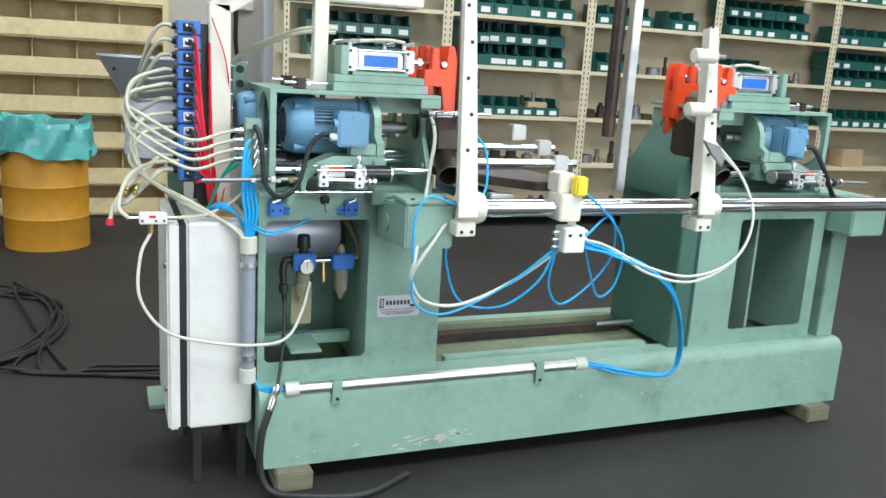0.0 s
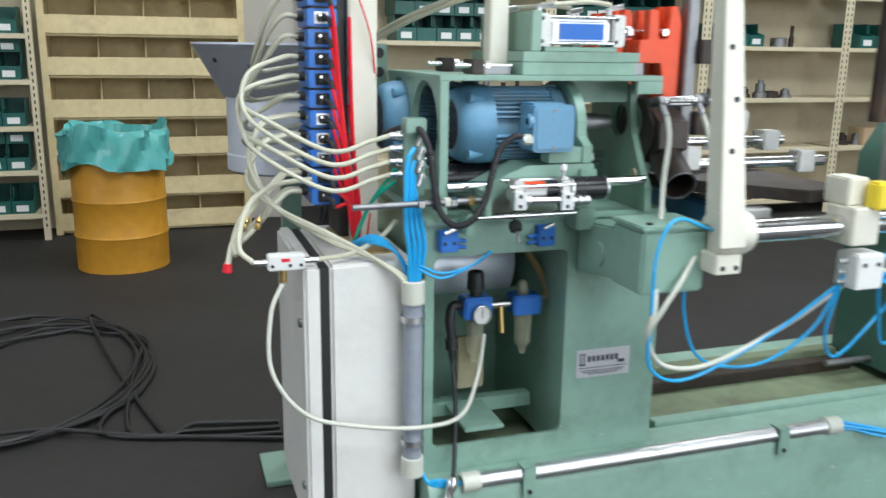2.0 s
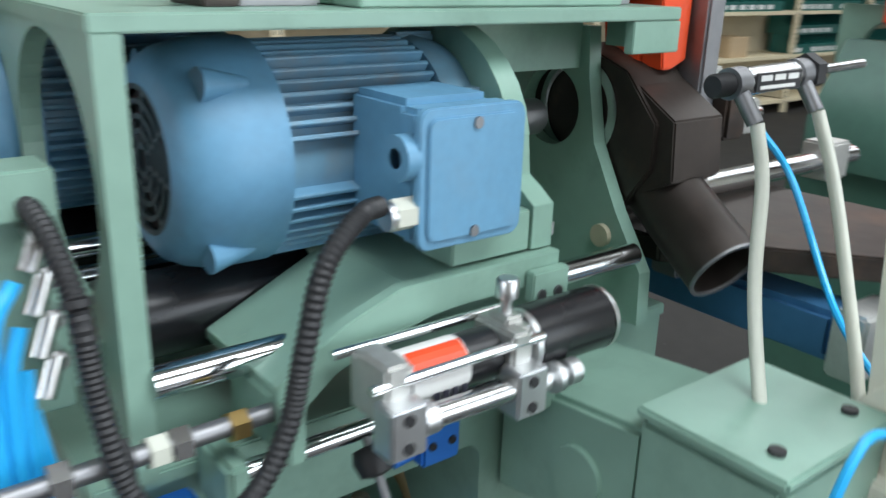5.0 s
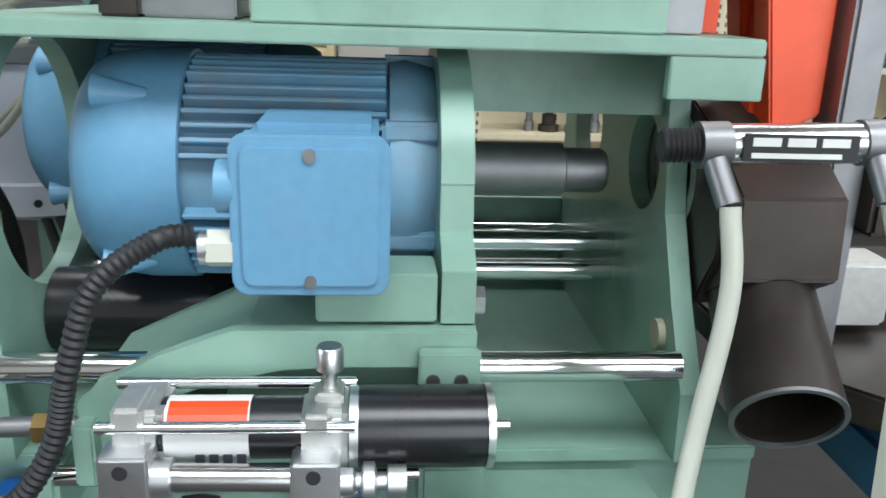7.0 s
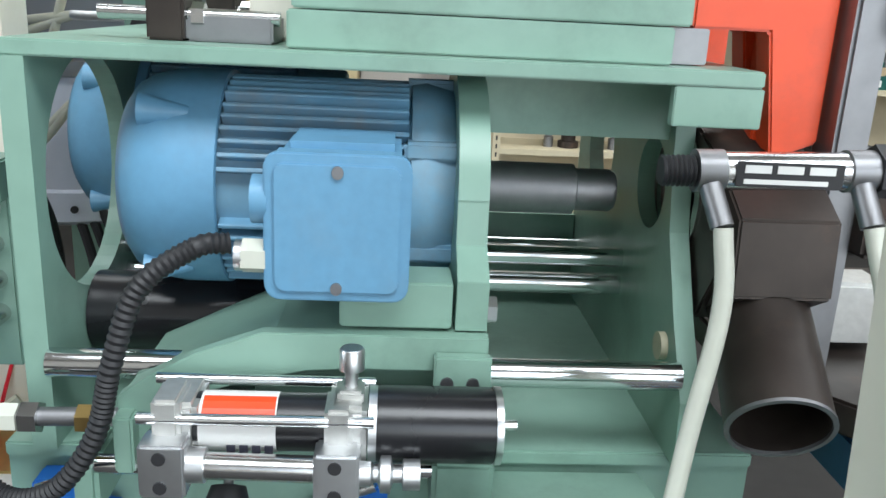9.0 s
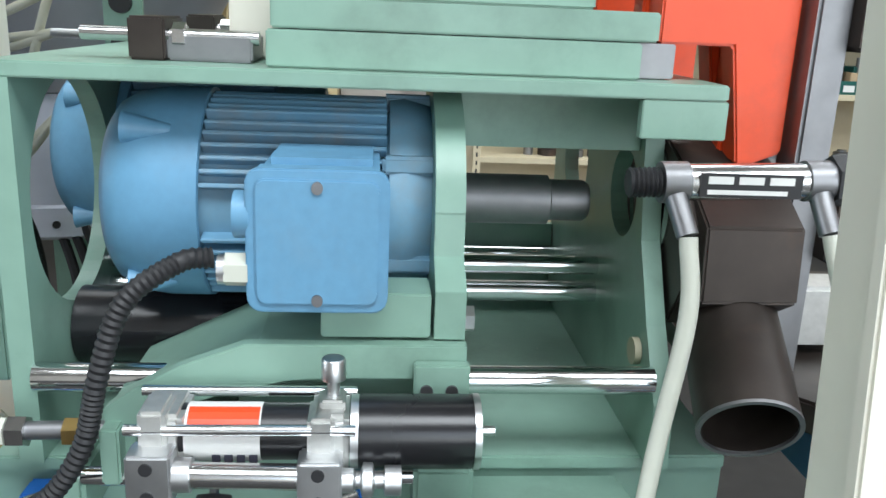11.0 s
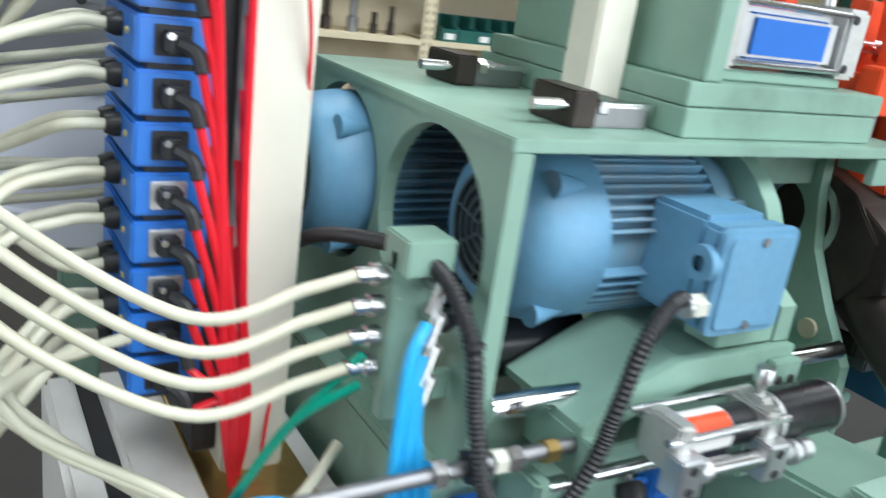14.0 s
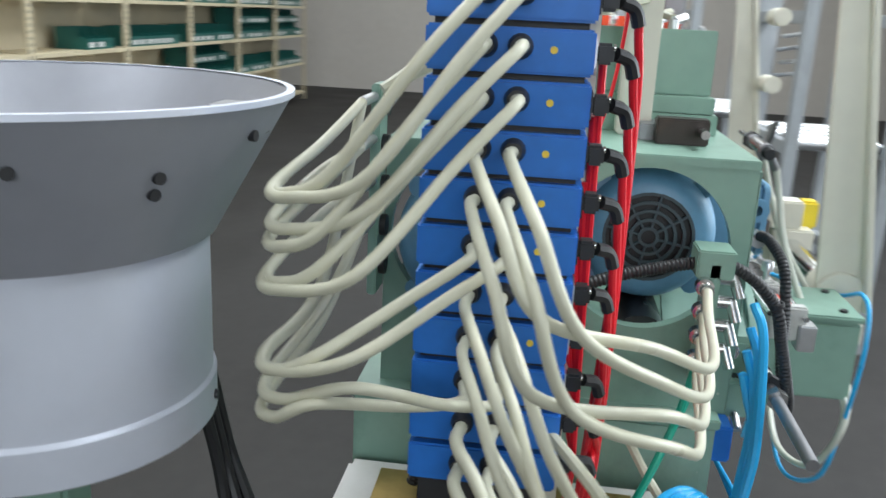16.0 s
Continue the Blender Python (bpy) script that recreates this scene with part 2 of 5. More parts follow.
def rrect(x0, x1, z0, z1, r=0.02, n=4):
    out = []
    for cx, cz, s in ((x1 - r, z1 - r, 0), (x0 + r, z1 - r, 90), (x0 + r, z0 + r, 180), (x1 - r, z0 + r, 270)):
        out += [(cx + r * math.cos(radians(s + 90 * i / n)), cz + r * math.sin(radians(s + 90 * i / n))) for i in range(n + 1)]
    return out


def smooth_line(points, steps=8):
    """A smooth line through the points (Catmull-Rom)."""
    p = [Vector(q) for q in points]
    p = [p[0] * 2 - p[1], *p, p[-1] * 2 - p[-2]]
    out = []
    for i in range(1, len(p) - 2):
        for k in range(steps):
            t = k / steps
            out.append(0.5 * (2 * p[i] + (p[i + 1] - p[i - 1]) * t + (2 * p[i - 1] - 5 * p[i] + 4 * p[i + 1] - p[i + 2]) * t * t + (3 * p[i] - p[i - 1] - 3 * p[i + 1] + p[i + 2]) * t ** 3))
    out.append(p[-2])
    return out


def tube(points, r, seg=10, steps=8, bm=None, ribs=0.0):
    """A bent tube along a smooth line; ribs: depth of the rings of a corrugated sleeve."""
    line = smooth_line(points, steps)
    if ribs:
        fine = []
        for a, b in zip(line, line[1:]):
            k = max(1, round((b - a).length / 0.0025))
            fine += [a.lerp(b, j / k) for j in range(k)]
        line = fine + [line[-1]]
    own = bmesh.new()
    rings, side = [], None
    for i, c in enumerate(line):
        ahead = (line[min(i + 1, len(line) - 1)] - line[max(i - 1, 0)]).normalized()
        if side is None:
            side = ahead.orthogonal().normalized()
        side = (side - ahead * side.dot(ahead)).normalized()
        up = ahead.cross(side)
        rr = r - (ribs if ribs and i % 2 else 0)
        rings.append([own.verts.new(c + rr * (math.cos(2 * math.pi * k / seg) * side + math.sin(2 * math.pi * k / seg) * up)) for k in range(seg)])
    for p, q in zip(rings, rings[1:]):
        for k in range(seg):
            own.faces.new((p[k], p[(k + 1) % seg], q[(k + 1) % seg], q[k]))
    own.faces.new(rings[0])
    own.faces.new(rings[-1])
    return join(bm, own)


def hexnut(a, b, r, bm=None):
    return cyl(a, b, r, seg=6, bm=bm)


# ---- the hall ----
def structure(name, bm, material, label, category):
    return tagged(obj(name, bm, material), label, category, kind="structure")


structure("floor", box(-7, 15, -6.5, 6.2, -0.05, 0), FLOOR, "worn dark grey-brown concrete workshop floor", "floor")
structure("wall_north", box(-7, 15, 5.75, 5.95, 0, 5.8), WALL, "off-white plastered workshop wall behind the shelving", "wall")
structure("wall_west", box(-7.2, -7, -6.5, 5.95, 0, 5.8), WALL, "off-white plastered workshop wall", "wall")
structure("wall_east", box(15, 15.2, -6.5, 5.95, 0, 5.8), WALL, "off-white plastered workshop wall", "wall")
structure("wall_south", holed([(-7, 0), (15, 0), (15, 5.8), (-7, 5.8)], [[(-0.6, 0.02), (6.6, 0.02), (6.6, 4.4), (-0.6, 4.4)]], "y", -6.7, -6.5), WALL, "plastered workshop wall with an open gate", "wall")
structure("ceiling", box(-7, 15, -6.5, 5.95, 5.8, 5.95), WALL, "pale workshop ceiling", "ceiling")
structure("pillar_1", box(0.05, 0.47, 5.3, 5.75, 0, 5.8, 0.01), WALL, "white painted masonry pillar between the racks", "pillar")
structure("ground", box(-40, 40, -60, -6.7, -0.08, -0.02), FLOOR, "grey yard outside the open gate", "ground")

# ---- shelving ----
SY, SD = 4.3, 0.45
POSTS = [0.88, 2.31, 3.74, 5.20, 6.74, 8.22, 9.70, 11.2, 12.7]
LEVELS = [0.14, 0.60, 1.04, 1.48, 1.92, 2.36]
LEFT_BAY_LEVELS = [0.20, 0.52, 0.84, 1.17, 1.49, 2.1]


def bin_mesh():
    w, d, h = 0.10, 0.2, 0.125
    side = [(0, 0), (d, 0), (d, h), (d * 0.32, h), (d * 0.30, h * 0.62), (0, h * 0.5)]
    bm = bmesh.new()
    for x in (0, w - 0.006):
        slab(side, "x", x, x + 0.006, bm=bm)
    box(0.006, w - 0.006, 0.0, d, 0, 0.006, bm=bm)
    box(0.006, w - 0.006, d - 0.006, d, 0.006, h, bm=bm)
    box(0.006, w - 0.006, 0, 0.006, 0.006, h * 0.5, bm=bm)
    me = bpy.data.meshes.new("storage_bin")
    bm.to_mesh(me)
    bm.free()
    me.materials.append(BIN)
    return me


def shelf_bay(x0, x1, y=SY, levels=LEVELS):
    s = thing("shelving_bay", "cream-painted steel shelving bay with slotted posts", "shelf", "bays of the shelving", (x0, y, 0))
    for k in (0, 1):
        px = 0.0 if k == 0 else x1 - x0 - 0.045
        bm = box(px, px + 0.045, 0, 0.004, 0, 2.9)
        box(px if k == 0 else px + 0.041, px + 0.004 if k == 0 else px + 0.045, 0.004, 0.045, 0, 2.9, bm=bm)
        part("post", bm, SHELF, s, smooth=False)
        bm = bmesh.new()
        for i in range(54):
            box(px + 0.018, px + 0.028, -0.0012, 0, 0.1 + i * 0.05, 0.1 + i * 0.05 + 0.026, bm=bm)
        tagged(part("slot_row", bm, BLACK, s, smooth=False), kind="stuff")
    for z in levels:
        bm = box(0.045, x1 - x0 - 0.045, 0.002, SD, z - 0.004, z)
        box(0.045, x1 - x0 - 0.045, 0.002, 0.006, z - 0.034, z - 0.004, bm=bm)
        part("shelf", bm, SHELF, s, smooth=False)
    part("back_panel", box(0, x1 - x0, SD, SD + 0.01, 0, 2.9), SHELF_BACK, s, smooth=False)
    return s


for a, b in zip(POSTS, POSTS[1:]):
    shelf_bay(a, b)
shelf_bay(-2.85, -1.44, 4.85, LEFT_BAY_LEVELS)

BIN_ME = bin_mesh()
LABEL_ME = bpy.data.meshes.new("label_card")
lb = box(0.02, 0.075, -0.003, -0.001, 0.012, 0.042)
lb.to_mesh(LABEL_ME)
lb.free()
LABEL_ME.materials.append(PAPER)


def storage_bin(x, y, z, scale=1.4, card=True, turn=0.0):
    o = tagged(new("storage_bin", BIN_ME), "dark green open-fronted plastic storage bin on a shelf", "storage bin", "storage bins")
    o.matrix_world = Matrix.Translation((x, y, z)) @ Matrix.Rotation(turn, 4, "Z") @ Matrix.Scale(scale, 4)
    if card:
        c = new("label_card", LABEL_ME)
        c.parent = o


rng = random.Random(4)


def bin_run(x0, x1, level, rows=1, scale=1.4, card=True, y=SY, levels=LEVELS):
    x = x0
    while x + 0.1 * scale < x1:
        for r in range(rows):
            storage_bin(x, y + 0.03 + 0.05 * r, levels[level] + 0.001 + r * 0.127 * scale, scale, card and rng.random() < 0.85, rng.uniform(-0.03, 0.03))
        x += 0.104 * scale


bin_run(1.03, 2.08, 4, 2, 1.55)
bin_run(1.03, 1.98, 5, 1, 1.55)
bin_run(1.08, 2.08, 3, 2, 1.5)
bin_run(2.43, 3.63, 4, 1, 1.6)
bin_run(2.48, 2.98, 3, 2, 1.5)
bin_run(2.73, 3.58, 3, 2, 1.55)
bin_run(3.83, 4.58, 4, 1, 1.5)
bin_run(4.68, 5.13, 4, 1, 1.5)
bin_run(3.88, 4.48, 3, 1, 1.5)
bin_run(5.38, 6.58, 4, 2, 1.45)
bin_run(5.38, 6.08, 3, 1, 1.7)
bin_run(6.83, 7.98, 4, 1, 1.5)
bin_run(6.83, 8.08, 3, 2, 1.45)
bin_run(6.88, 8.08, 2, 1, 1.5)
bin_run(6.88, 8.08, 5, 2, 1.45)
bin_run(5.38, 6.58, 5, 2, 1.45)
bin_run(3.83, 5.08, 5, 1, 1.5)
bin_run(2.43, 3.58, 2, 1, 1.3)
bin_run(6.08, 6.63, 2, 1, 1.5)
for q in (8.3, 9.78, 11.3):
    for lv in (1, 2, 3, 4):
        bin_run(q, q + 1.3, lv, 1 + (lv + int(q)) % 2, 1.5)
bin_run(-2.78, -1.5, 4, 1 + 4 % 2, 1.5, y=4.85, levels=LEFT_BAY_LEVELS)
bin_run(-2.78, -1.5, 3, 1 + 3 % 2, 1.5, y=4.85, levels=LEFT_BAY_LEVELS)
bin_run(-2.78, -1.5, 2, 1 + 2 % 2, 1.5, y=4.85, levels=LEFT_BAY_LEVELS)
bin_run(-2.78, -1.5, 1, 1 + 1 % 2, 1.5, y=4.85, levels=LEFT_BAY_LEVELS)
bin_run(-2.78, -1.5, 0, 1 + 0 % 2, 1.5, y=4.85, levels=LEFT_BAY_LEVELS)


def turned_part(x, y, z, r, h, k):
    """A spare chuck, ring or spindle lying on the shelf."""
    if k == 0:
        pr = [(0, 0), (r, 0), (r, h * 0.3), (r * 0.7, h * 0.35), (r * 0.7, h * 0.8), (r * 0.4, h * 0.85), (r * 0.4, h), (0, h)]
    elif k == 1:
        pr = [(r * 0.5, 0), (r, 0), (r, h * 0.55), (r * 0.85, h * 0.6), (r * 0.5, h * 0.6), (r * 0.5, 0)]
    else:
        pr = [(0, 0), (r * 0.5, 0), (r * 0.5, h * 0.6), (r * 0.35, h * 0.65), (r * 0.35, h * 1.4), (0, h * 1.4)]
    names = (("spindle_flange", "dark oily steel flange spare on a shelf"), ("steel_ring", "dull steel ring spare on a shelf"), ("tool_holder", "upright steel tool holder on a shelf"))[k]
    o = obj(names[0], lathe(pr, (0, 0, 0), seg=20), GREY_STEEL if rng.random() < 0.5 else DARK_STEEL, None, True)
    o.location = (x, y, z)
    tagged(o, names[1], "machine part", "spare parts on the shelves")


for level, x0, x1, kinds in ((2, 3.65, 4.55, (0, 1)), (1, 3.65, 4.6, (0, 2, 1)), (3, 4.35, 4.6, (2, 1)), (1, 2.3, 3.4, (2, 0)), (0, 2.3, 5.0, (0, 1)), (2, 2.9, 3.4, (2,)), (1, 1.0, 2.0, (0, 2)), (2, 1.0, 2.0, (1, 2)), (3, 5.9, 6.3, (0,)), (1, 5.2, 6.3, (1, 0))):
    x = x0 + 0.24
    while x < x1 + 0.18:
        r = rng.uniform(0.045, 0.075)
        turned_part(x, SY + rng.uniform(0.1, 0.18), LEVELS[level], r, rng.uniform(0.08, 0.16), rng.choice(kinds))
        x += 2 * r + rng.uniform(0.0, 0.03)
for x, z, w, hh in ((3.18, LEVELS[2], 0.2, 0.13), (5.58, LEVELS[1], 0.28, 0.16), (7.18, LEVELS[1], 0.3, 0.2)):
    tagged(obj("carton", box(x, x + w, SY + 0.05, SY + 0.25, z, z + hh, 0.004), CARD), "small brown cardboard carton on a shelf", "box")


# ---- ochre compartment rack ----
def pigeon_rack(x0, x1, y, levels):
    s = thing("compartment_rack", "ochre-painted wooden rack of slanted compartments against the wall", "rack", at=(x0, y, 0))
    w = x1 - x0
    for px in (0, w - 0.05):
        part("side_post", box(px, px + 0.05, 0, 0.35, 0, 2.9, 0.003), WOOD, s, smooth=False)
    part("back_board", box(0.05, w - 0.05, 0.34, 0.36, 0, 2.9), WOOD, s, smooth=False)
    for i, z in enumerate(levels):
        bm = slab([(0.015, z), (0.035, z), (0.020, z - 0.13), (0.0, z - 0.13)], "x", 0.05, w - 0.05)
        part("front_board", bm, WOOD, s, smooth=False)
        part("shelf_board", box(0.05, w - 0.05, 0.02, 0.34, z - 0.15, z - 0.135), WOOD, s, smooth=False)
        n = max(2, round(w / 0.33))
        for k in range(1, n):
            px = 0.05 + (w - 0.1) * k / n
            part("divider", slab([(0.09, z - 0.135), (0.33, z - 0.135), (0.33, z + 0.16), (0.2, z + 0.16)], "x", px - 0.006, px + 0.006), WOOD, s, smooth=False)
    return s


pigeon_rack(-1.42, 0.04, 5.0, [0.16, 0.42, 0.73, 1.02, 1.33, 1.63, 1.94, 2.25, 2.56])


# ---- yellow drum with a bag ----
def drum(x, y):
    d = thing("waste_drum", "yellow steel drum lined with a teal plastic bag on the floor", "drum", at=(x, y, 0))
    R, H = 0.288, 0.70
    pr = [(0, 0.01), (R - 0.01, 0.01), (R, 0), (R, 0.21), (R + 0.008, 0.225), (R, 0.24), (R, 0.44), (R + 0.008, 0.455), (R, 0.47), (R, H), (R + 0.006, H + 0.006), (R - 0.006, H + 0.01), (R - 0.012, 0.03)]
    part("drum_body", lathe(pr, (0, 0, 0), seg=48), YELLOW, d)
    bm = bmesh.new()
    r2 = random.Random(3)
    rows = []
    seg = 64
    prof = [(R - 0.03, 0.2), (R - 0.02, H), (R + 0.0, H + 0.20), (R + 0.025, H + 0.215), (R + 0.04, H + 0.17), (R + 0.035, H + 0.08), (R + 0.05, H + 0.02), (R + 0.055, H - 0.03)]
    for j, (r, z) in enumerate(prof):
        row = []
        for i in range(seg):
            a = 2 * math.pi * i / seg
            k = 0.018 * math.sin(7 * a + j) + 0.014 * math.sin(13 * a + 2.3 * j) + r2.uniform(-0.007, 0.007)
            zz = z + (0.03 * math.sin(3 * a + 1) + 0.02 * math.sin(5 * a) if j in (3, 7) else 0) + r2.uniform(-0.004, 0.004)
            row.append(bm.verts.new(((r + k * (j > 1)) * math.cos(a), (r + k * (j > 1)) * math.sin(a), zz)))
        rows.append(row)
    for p, q in zip(rows, rows[1:]):
        for i in range(seg):
            bm.faces.new((p[i], p[(i + 1) % seg], q[(i + 1) % seg], q[i]))
    part("bag", bm, BAG, d, "crumpled teal plastic bag folded over the rim")


drum(-0.90, 3.97)


# ---- cable coil on the floor ----
def floor_cable():
    rr = random.Random(8)
    for k in range(3):
        pts = []
        for i in range(22):
            a = 2 * math.pi * (i / 11) + k * 0.8
            r = 0.42 + 0.05 * k + rr.uniform(-0.03, 0.03)
            pts.append((-1.15 + r * 1.05 * math.cos(a) - 0.08 * k, 1.95 + r * 1.5 * math.sin(a) + 0.05 * k, 0.013 + 0.012 * (i % 2) + 0.004 * k))
        pts += [(-0.9 + 0.1 * k, 1.3, 0.012), (-0.55, 1.15 + 0.06 * k, 0.012), (-0.25, 1.1 + 0.05 * k, 0.012)]
        tagged(obj("floor_cable", tube(pts, 0.009, 8, 6), CABLE, None, True), "black cable lying in loose loops on the floor", "cable", "cables on the floor")
    pts = [(-2.4, 1.0, 0.012), (-1.8, 1.2, 0.012), (-1.2, 1.35, 0.03), (-0.7, 1.2, 0.012), (-0.25, 1.05, 0.012)]
    tagged(obj("floor_cable", tube(pts, 0.009, 8, 8), CABLE, None, True), "black cable lying across the floor", "cable", "cables on the floor")


floor_cable()

# ---- machine bed ----
BX0, BX1, BY0, BY1, BZ0, BZ1 = -0.03, 2.60, -0.045, 0.62, 0.07, 0.365


def machine_bed():
    s = thing("machine_bed", "green-painted welded steel machine bed with scuffed rounded edge", "machine bed")
    arc = [(BY0 + 0.05 - 0.05 * math.cos(radians(a)), BZ1 - 0.05 + 0.05 * math.sin(radians(a))) for a in range(0, 91, 15)]
    front = [(BY0, BZ0), *arc, (BY0 + 0.13, BZ1), (BY0 + 0.13, BZ1 - 0.012), (BY0 + 0.012, BZ0)]
    part("front_beam", slab(front, "x", BX0, BX1), GREEN_WORN, s)
    part("rear_beam", box(BX0, BX1, BY1 - 0.1, BY1, BZ0, BZ1, 0.01), GREEN_WORN, s)
    part("tray", box(BX0 + 0.01, BX1 - 0.01, BY0 + 0.012, BY1 - 0.1, BZ1 - 0.04, BZ1 - 0.03), GREEN_DIRTY, s, "oily brown-green chip tray", False)
    for x in (BX0, BX1 - 0.012):
        part("end_plate", slab([(BY0 + 0.002, BZ0), (BY0 + 0.004, BZ1 - 0.05), (BY0 + 0.05, BZ1 - 0.006), (BY1, BZ1 - 0.006), (BY1, BZ0)], "x", x + 0.001, x + 0.011), GREEN_WORN, s)
    part("guide_rail", box(0.7, 1.62, 0.09, 0.13, BZ1 - 0.03, BZ1 + 0.012, 0.003), GREEN_WORN, s)
    part("guide_rail", box(0.63, 1.66, 0.42, 0.47, BZ1 - 0.03, BZ1 + 0.03, 0.003), GREEN_DIRTY, s)
    part("oily_strip", box(0.64, 1.68, 0.36, 0.415, BZ1 - 0.03, BZ1 + 0.008, 0.003), DARK_STEEL, s)
    part("stop_pin", cyl((1.5, 0.3, BZ1 + 0.03), (1.69, 0.3, BZ1 + 0.03), 0.011), GREY_STEEL, s)
    chips = bmesh.new()
    rc = random.Random(5)
    for k in range(46):
        x, z = (rc.gauss(0.62, 0.13), rc.gauss(0.115, 0.012)) if k < 26 else (rc.uniform(0.1, 2.5), rc.uniform(0.08, 0.30))
        w, hgt = rc.uniform(0.003, 0.022) * (1 if k < 26 else 0.4), rc.uniform(0.0015, 0.007)
        ragged = [(x - w, z), (x - w * 0.3, z + hgt * rc.uniform(0.4, 1)), (x + w * 0.4, z + hgt), (x + w, z + hgt * rc.uniform(0, 0.6)), (x + w * 0.3, z - hgt * rc.uniform(0.1, 0.7)), (x - w * 0.5, z - hgt * 0.5)]
        slab(ragged, "y", BY0 - 0.0008, BY0 + 0.001, bm=chips)
    tagged(part("paint_chips", chips, mat("bare_primer", (0.5, 0.5, 0.42), 0.6), s, "pale chipped paint patches", False), kind="stuff")
    return s


machine_bed()
for x in (0.02, 2.40):
    tagged(obj("support_block", box(x, x + 0.13, -0.10, 0.16, 0, BZ0, 0.006), TIMBER), "worn grey-green timber block under the machine bed", "wood block", "blocks under the bed")


# ---- columns ----
def column(x0, x1, wx0, wx1, wz0, wz1, top, label, flip):
    s = thing("machine_column", label, "machine column", at=(0, 0, 0))
    y0, y1 = 0.015, 0.50
    part("front_plate", holed([(x0, BZ1), (x1, BZ1), (x1, top), (x0, top)], [rrect(wx0, wx1, wz0, wz1, 0.02)], "y", y0, y0 + 0.012), GREEN, s, smooth=False)
    part("side_plate", box(x0 + 0.0005, x0 + 0.013, y0 + 0.012, y1, BZ1, top - 0.001), GREEN, s, smooth=False)
    part("side_plate", box(x1 - 0.013, x1 - 0.0005, y0 + 0.012, y1, BZ1, top - 0.001), GREEN, s, smooth=False)
    part("inner_web", box(wx1 + 0.002, wx1 + 0.012, y0 + 0.012, y1 - 0.012, BZ1, top - 0.013), GREEN, s, smooth=False)
    part("back_plate", box(x0 + 0.013, x1 - 0.013, y1 - 0.012, y1 - 0.001, BZ1, top - 0.001), GREEN, s, smooth=False)
    part("top_plate", box(x0, x1, y0 - 0.006, y1, top, top + 0.014, 0.002), GREEN, s)
    return s


left_col = column(-0.03, 0.63, -0.006, 0.353, 0.435, 0.937, 1.016, "green-painted steel column with an open front bay", False)
right_col = column(1.78, 2.44, 1.98, 2.38, 0.43, 0.915, 1.016, "green-painted steel column with a tall open bay", True)
part("cheek_plate", box(2.50, 2.59, 0.016, 0.45, BZ1, 0.86, 0.004), GREEN, right_col)
part("web_plate", box(2.44, 2.50, 0.13, 0.14, BZ1, 0.95), GREEN, right_col, smooth=False)
part("shoulder", box(2.45, 2.64, -0.12, 0.30, 0.86, 1.02, 0.006), GREEN, right_col)
part("inner_partition", box(2.10, 2.112, 0.05, 0.42, BZ1 + 0.02, 0.96), GREEN, right_col, smooth=False)
# raised end and flank: same green paint, their shade put into the colour
part("raised_end", slab([(1.665, 0.99), (1.665, 1.10), (1.72, 1.18), (1.78, 1.27), (1.81, 1.27), (1.81, 0.99)], "y", 0.06, 0.44, 0.004), GREEN_SHADED, right_col)
part("flank", box(1.69, 1.779, 0.03, 0.48, BZ1, 0.99, 0.004), GREEN_SHADED, right_col)
# inside the left bay: cross bars and air tank
part("cross_bar", box(-0.015, 0.35, 0.30, 0.335, 0.70, 0.76, 0.003), GREEN, left_col)
part("cross_bar", box(-0.015, 0.35, 0.20, 0.24, 0.43, 0.47, 0.003), GREEN, left_col)
part("sloping_plate", box(0.09, 0.20, 0.035, 0.26, 0.455, 0.467, 0.002), GREEN, left_col)
tank = thing("air_tank", "grey painted compressed air tank inside the column bay", "air tank")
part("tank_shell", lathe([(0, 0), (0.06, 0.006), (0.1, 0.03), (0.105, 0.06), (0.105, 0.30), (0.1, 0.33), (0.06, 0.35), (0, 0.352)], (-0.012, 0.375, 0.83), (1, 0, 0)), BOWL_SILVER, tank)

jut = thing("bar_bracket", "green cast bracket box holding the long bar", "bracket")
part("body", box(0.372, 0.535, -0.30, -0.165, 0.90, 1.045, 0.006), GREEN, jut)
part("neck", slab([(0.013, 0.875), (0.013, 1.01), (-0.17, 1.03), (-0.17, 0.905), (-0.06, 0.89)], "x", 0.376, 0.531, 0.006), GREEN, jut)
part("boss", cyl((0.370, -0.10, 0.95), (0.377, -0.10, 0.95), 0.03), GREEN, jut)
part("cap", box(0.369, 0.538, -0.304, -0.162, 1.0455, 1.056, 0.003), GREEN, jut)
for x in (0.40, 0.51):
    part("socket_screw", cyl((x, -0.275, 1.055), (x, -0.275, 1.060), 0.007, seg=12), BLACK, jut)

# nameplate
np_ = thing("nameplate", "silver maker's plate with dark lettering riveted to the column", "nameplate")
part("plate", box(0.392, 0.551, 0.0125, 0.0148, 0.580, 0.658, 0.0008), mat("plate_silver", (0.52, 0.53, 0.56), 0.4, 0.2, 60, 0.06), np_, smooth=False)
bars = [(0.40, 0.543, 0.606, 0.608)]
bars += [(0.47 - w / 2, 0.47 + w / 2, 0.598 - 0.005 * k, 0.600 - 0.005 * k) for k, w in enumerate((0.13, 0.12, 0.09))]
bars += [(0.400, 0.418, 0.645, 0.648), (0.401, 0.405, 0.618, 0.645), (0.411, 0.415, 0.618, 0.645), (0.399, 0.418, 0.614, 0.618), (0.515, 0.535, 0.614, 0.624)]
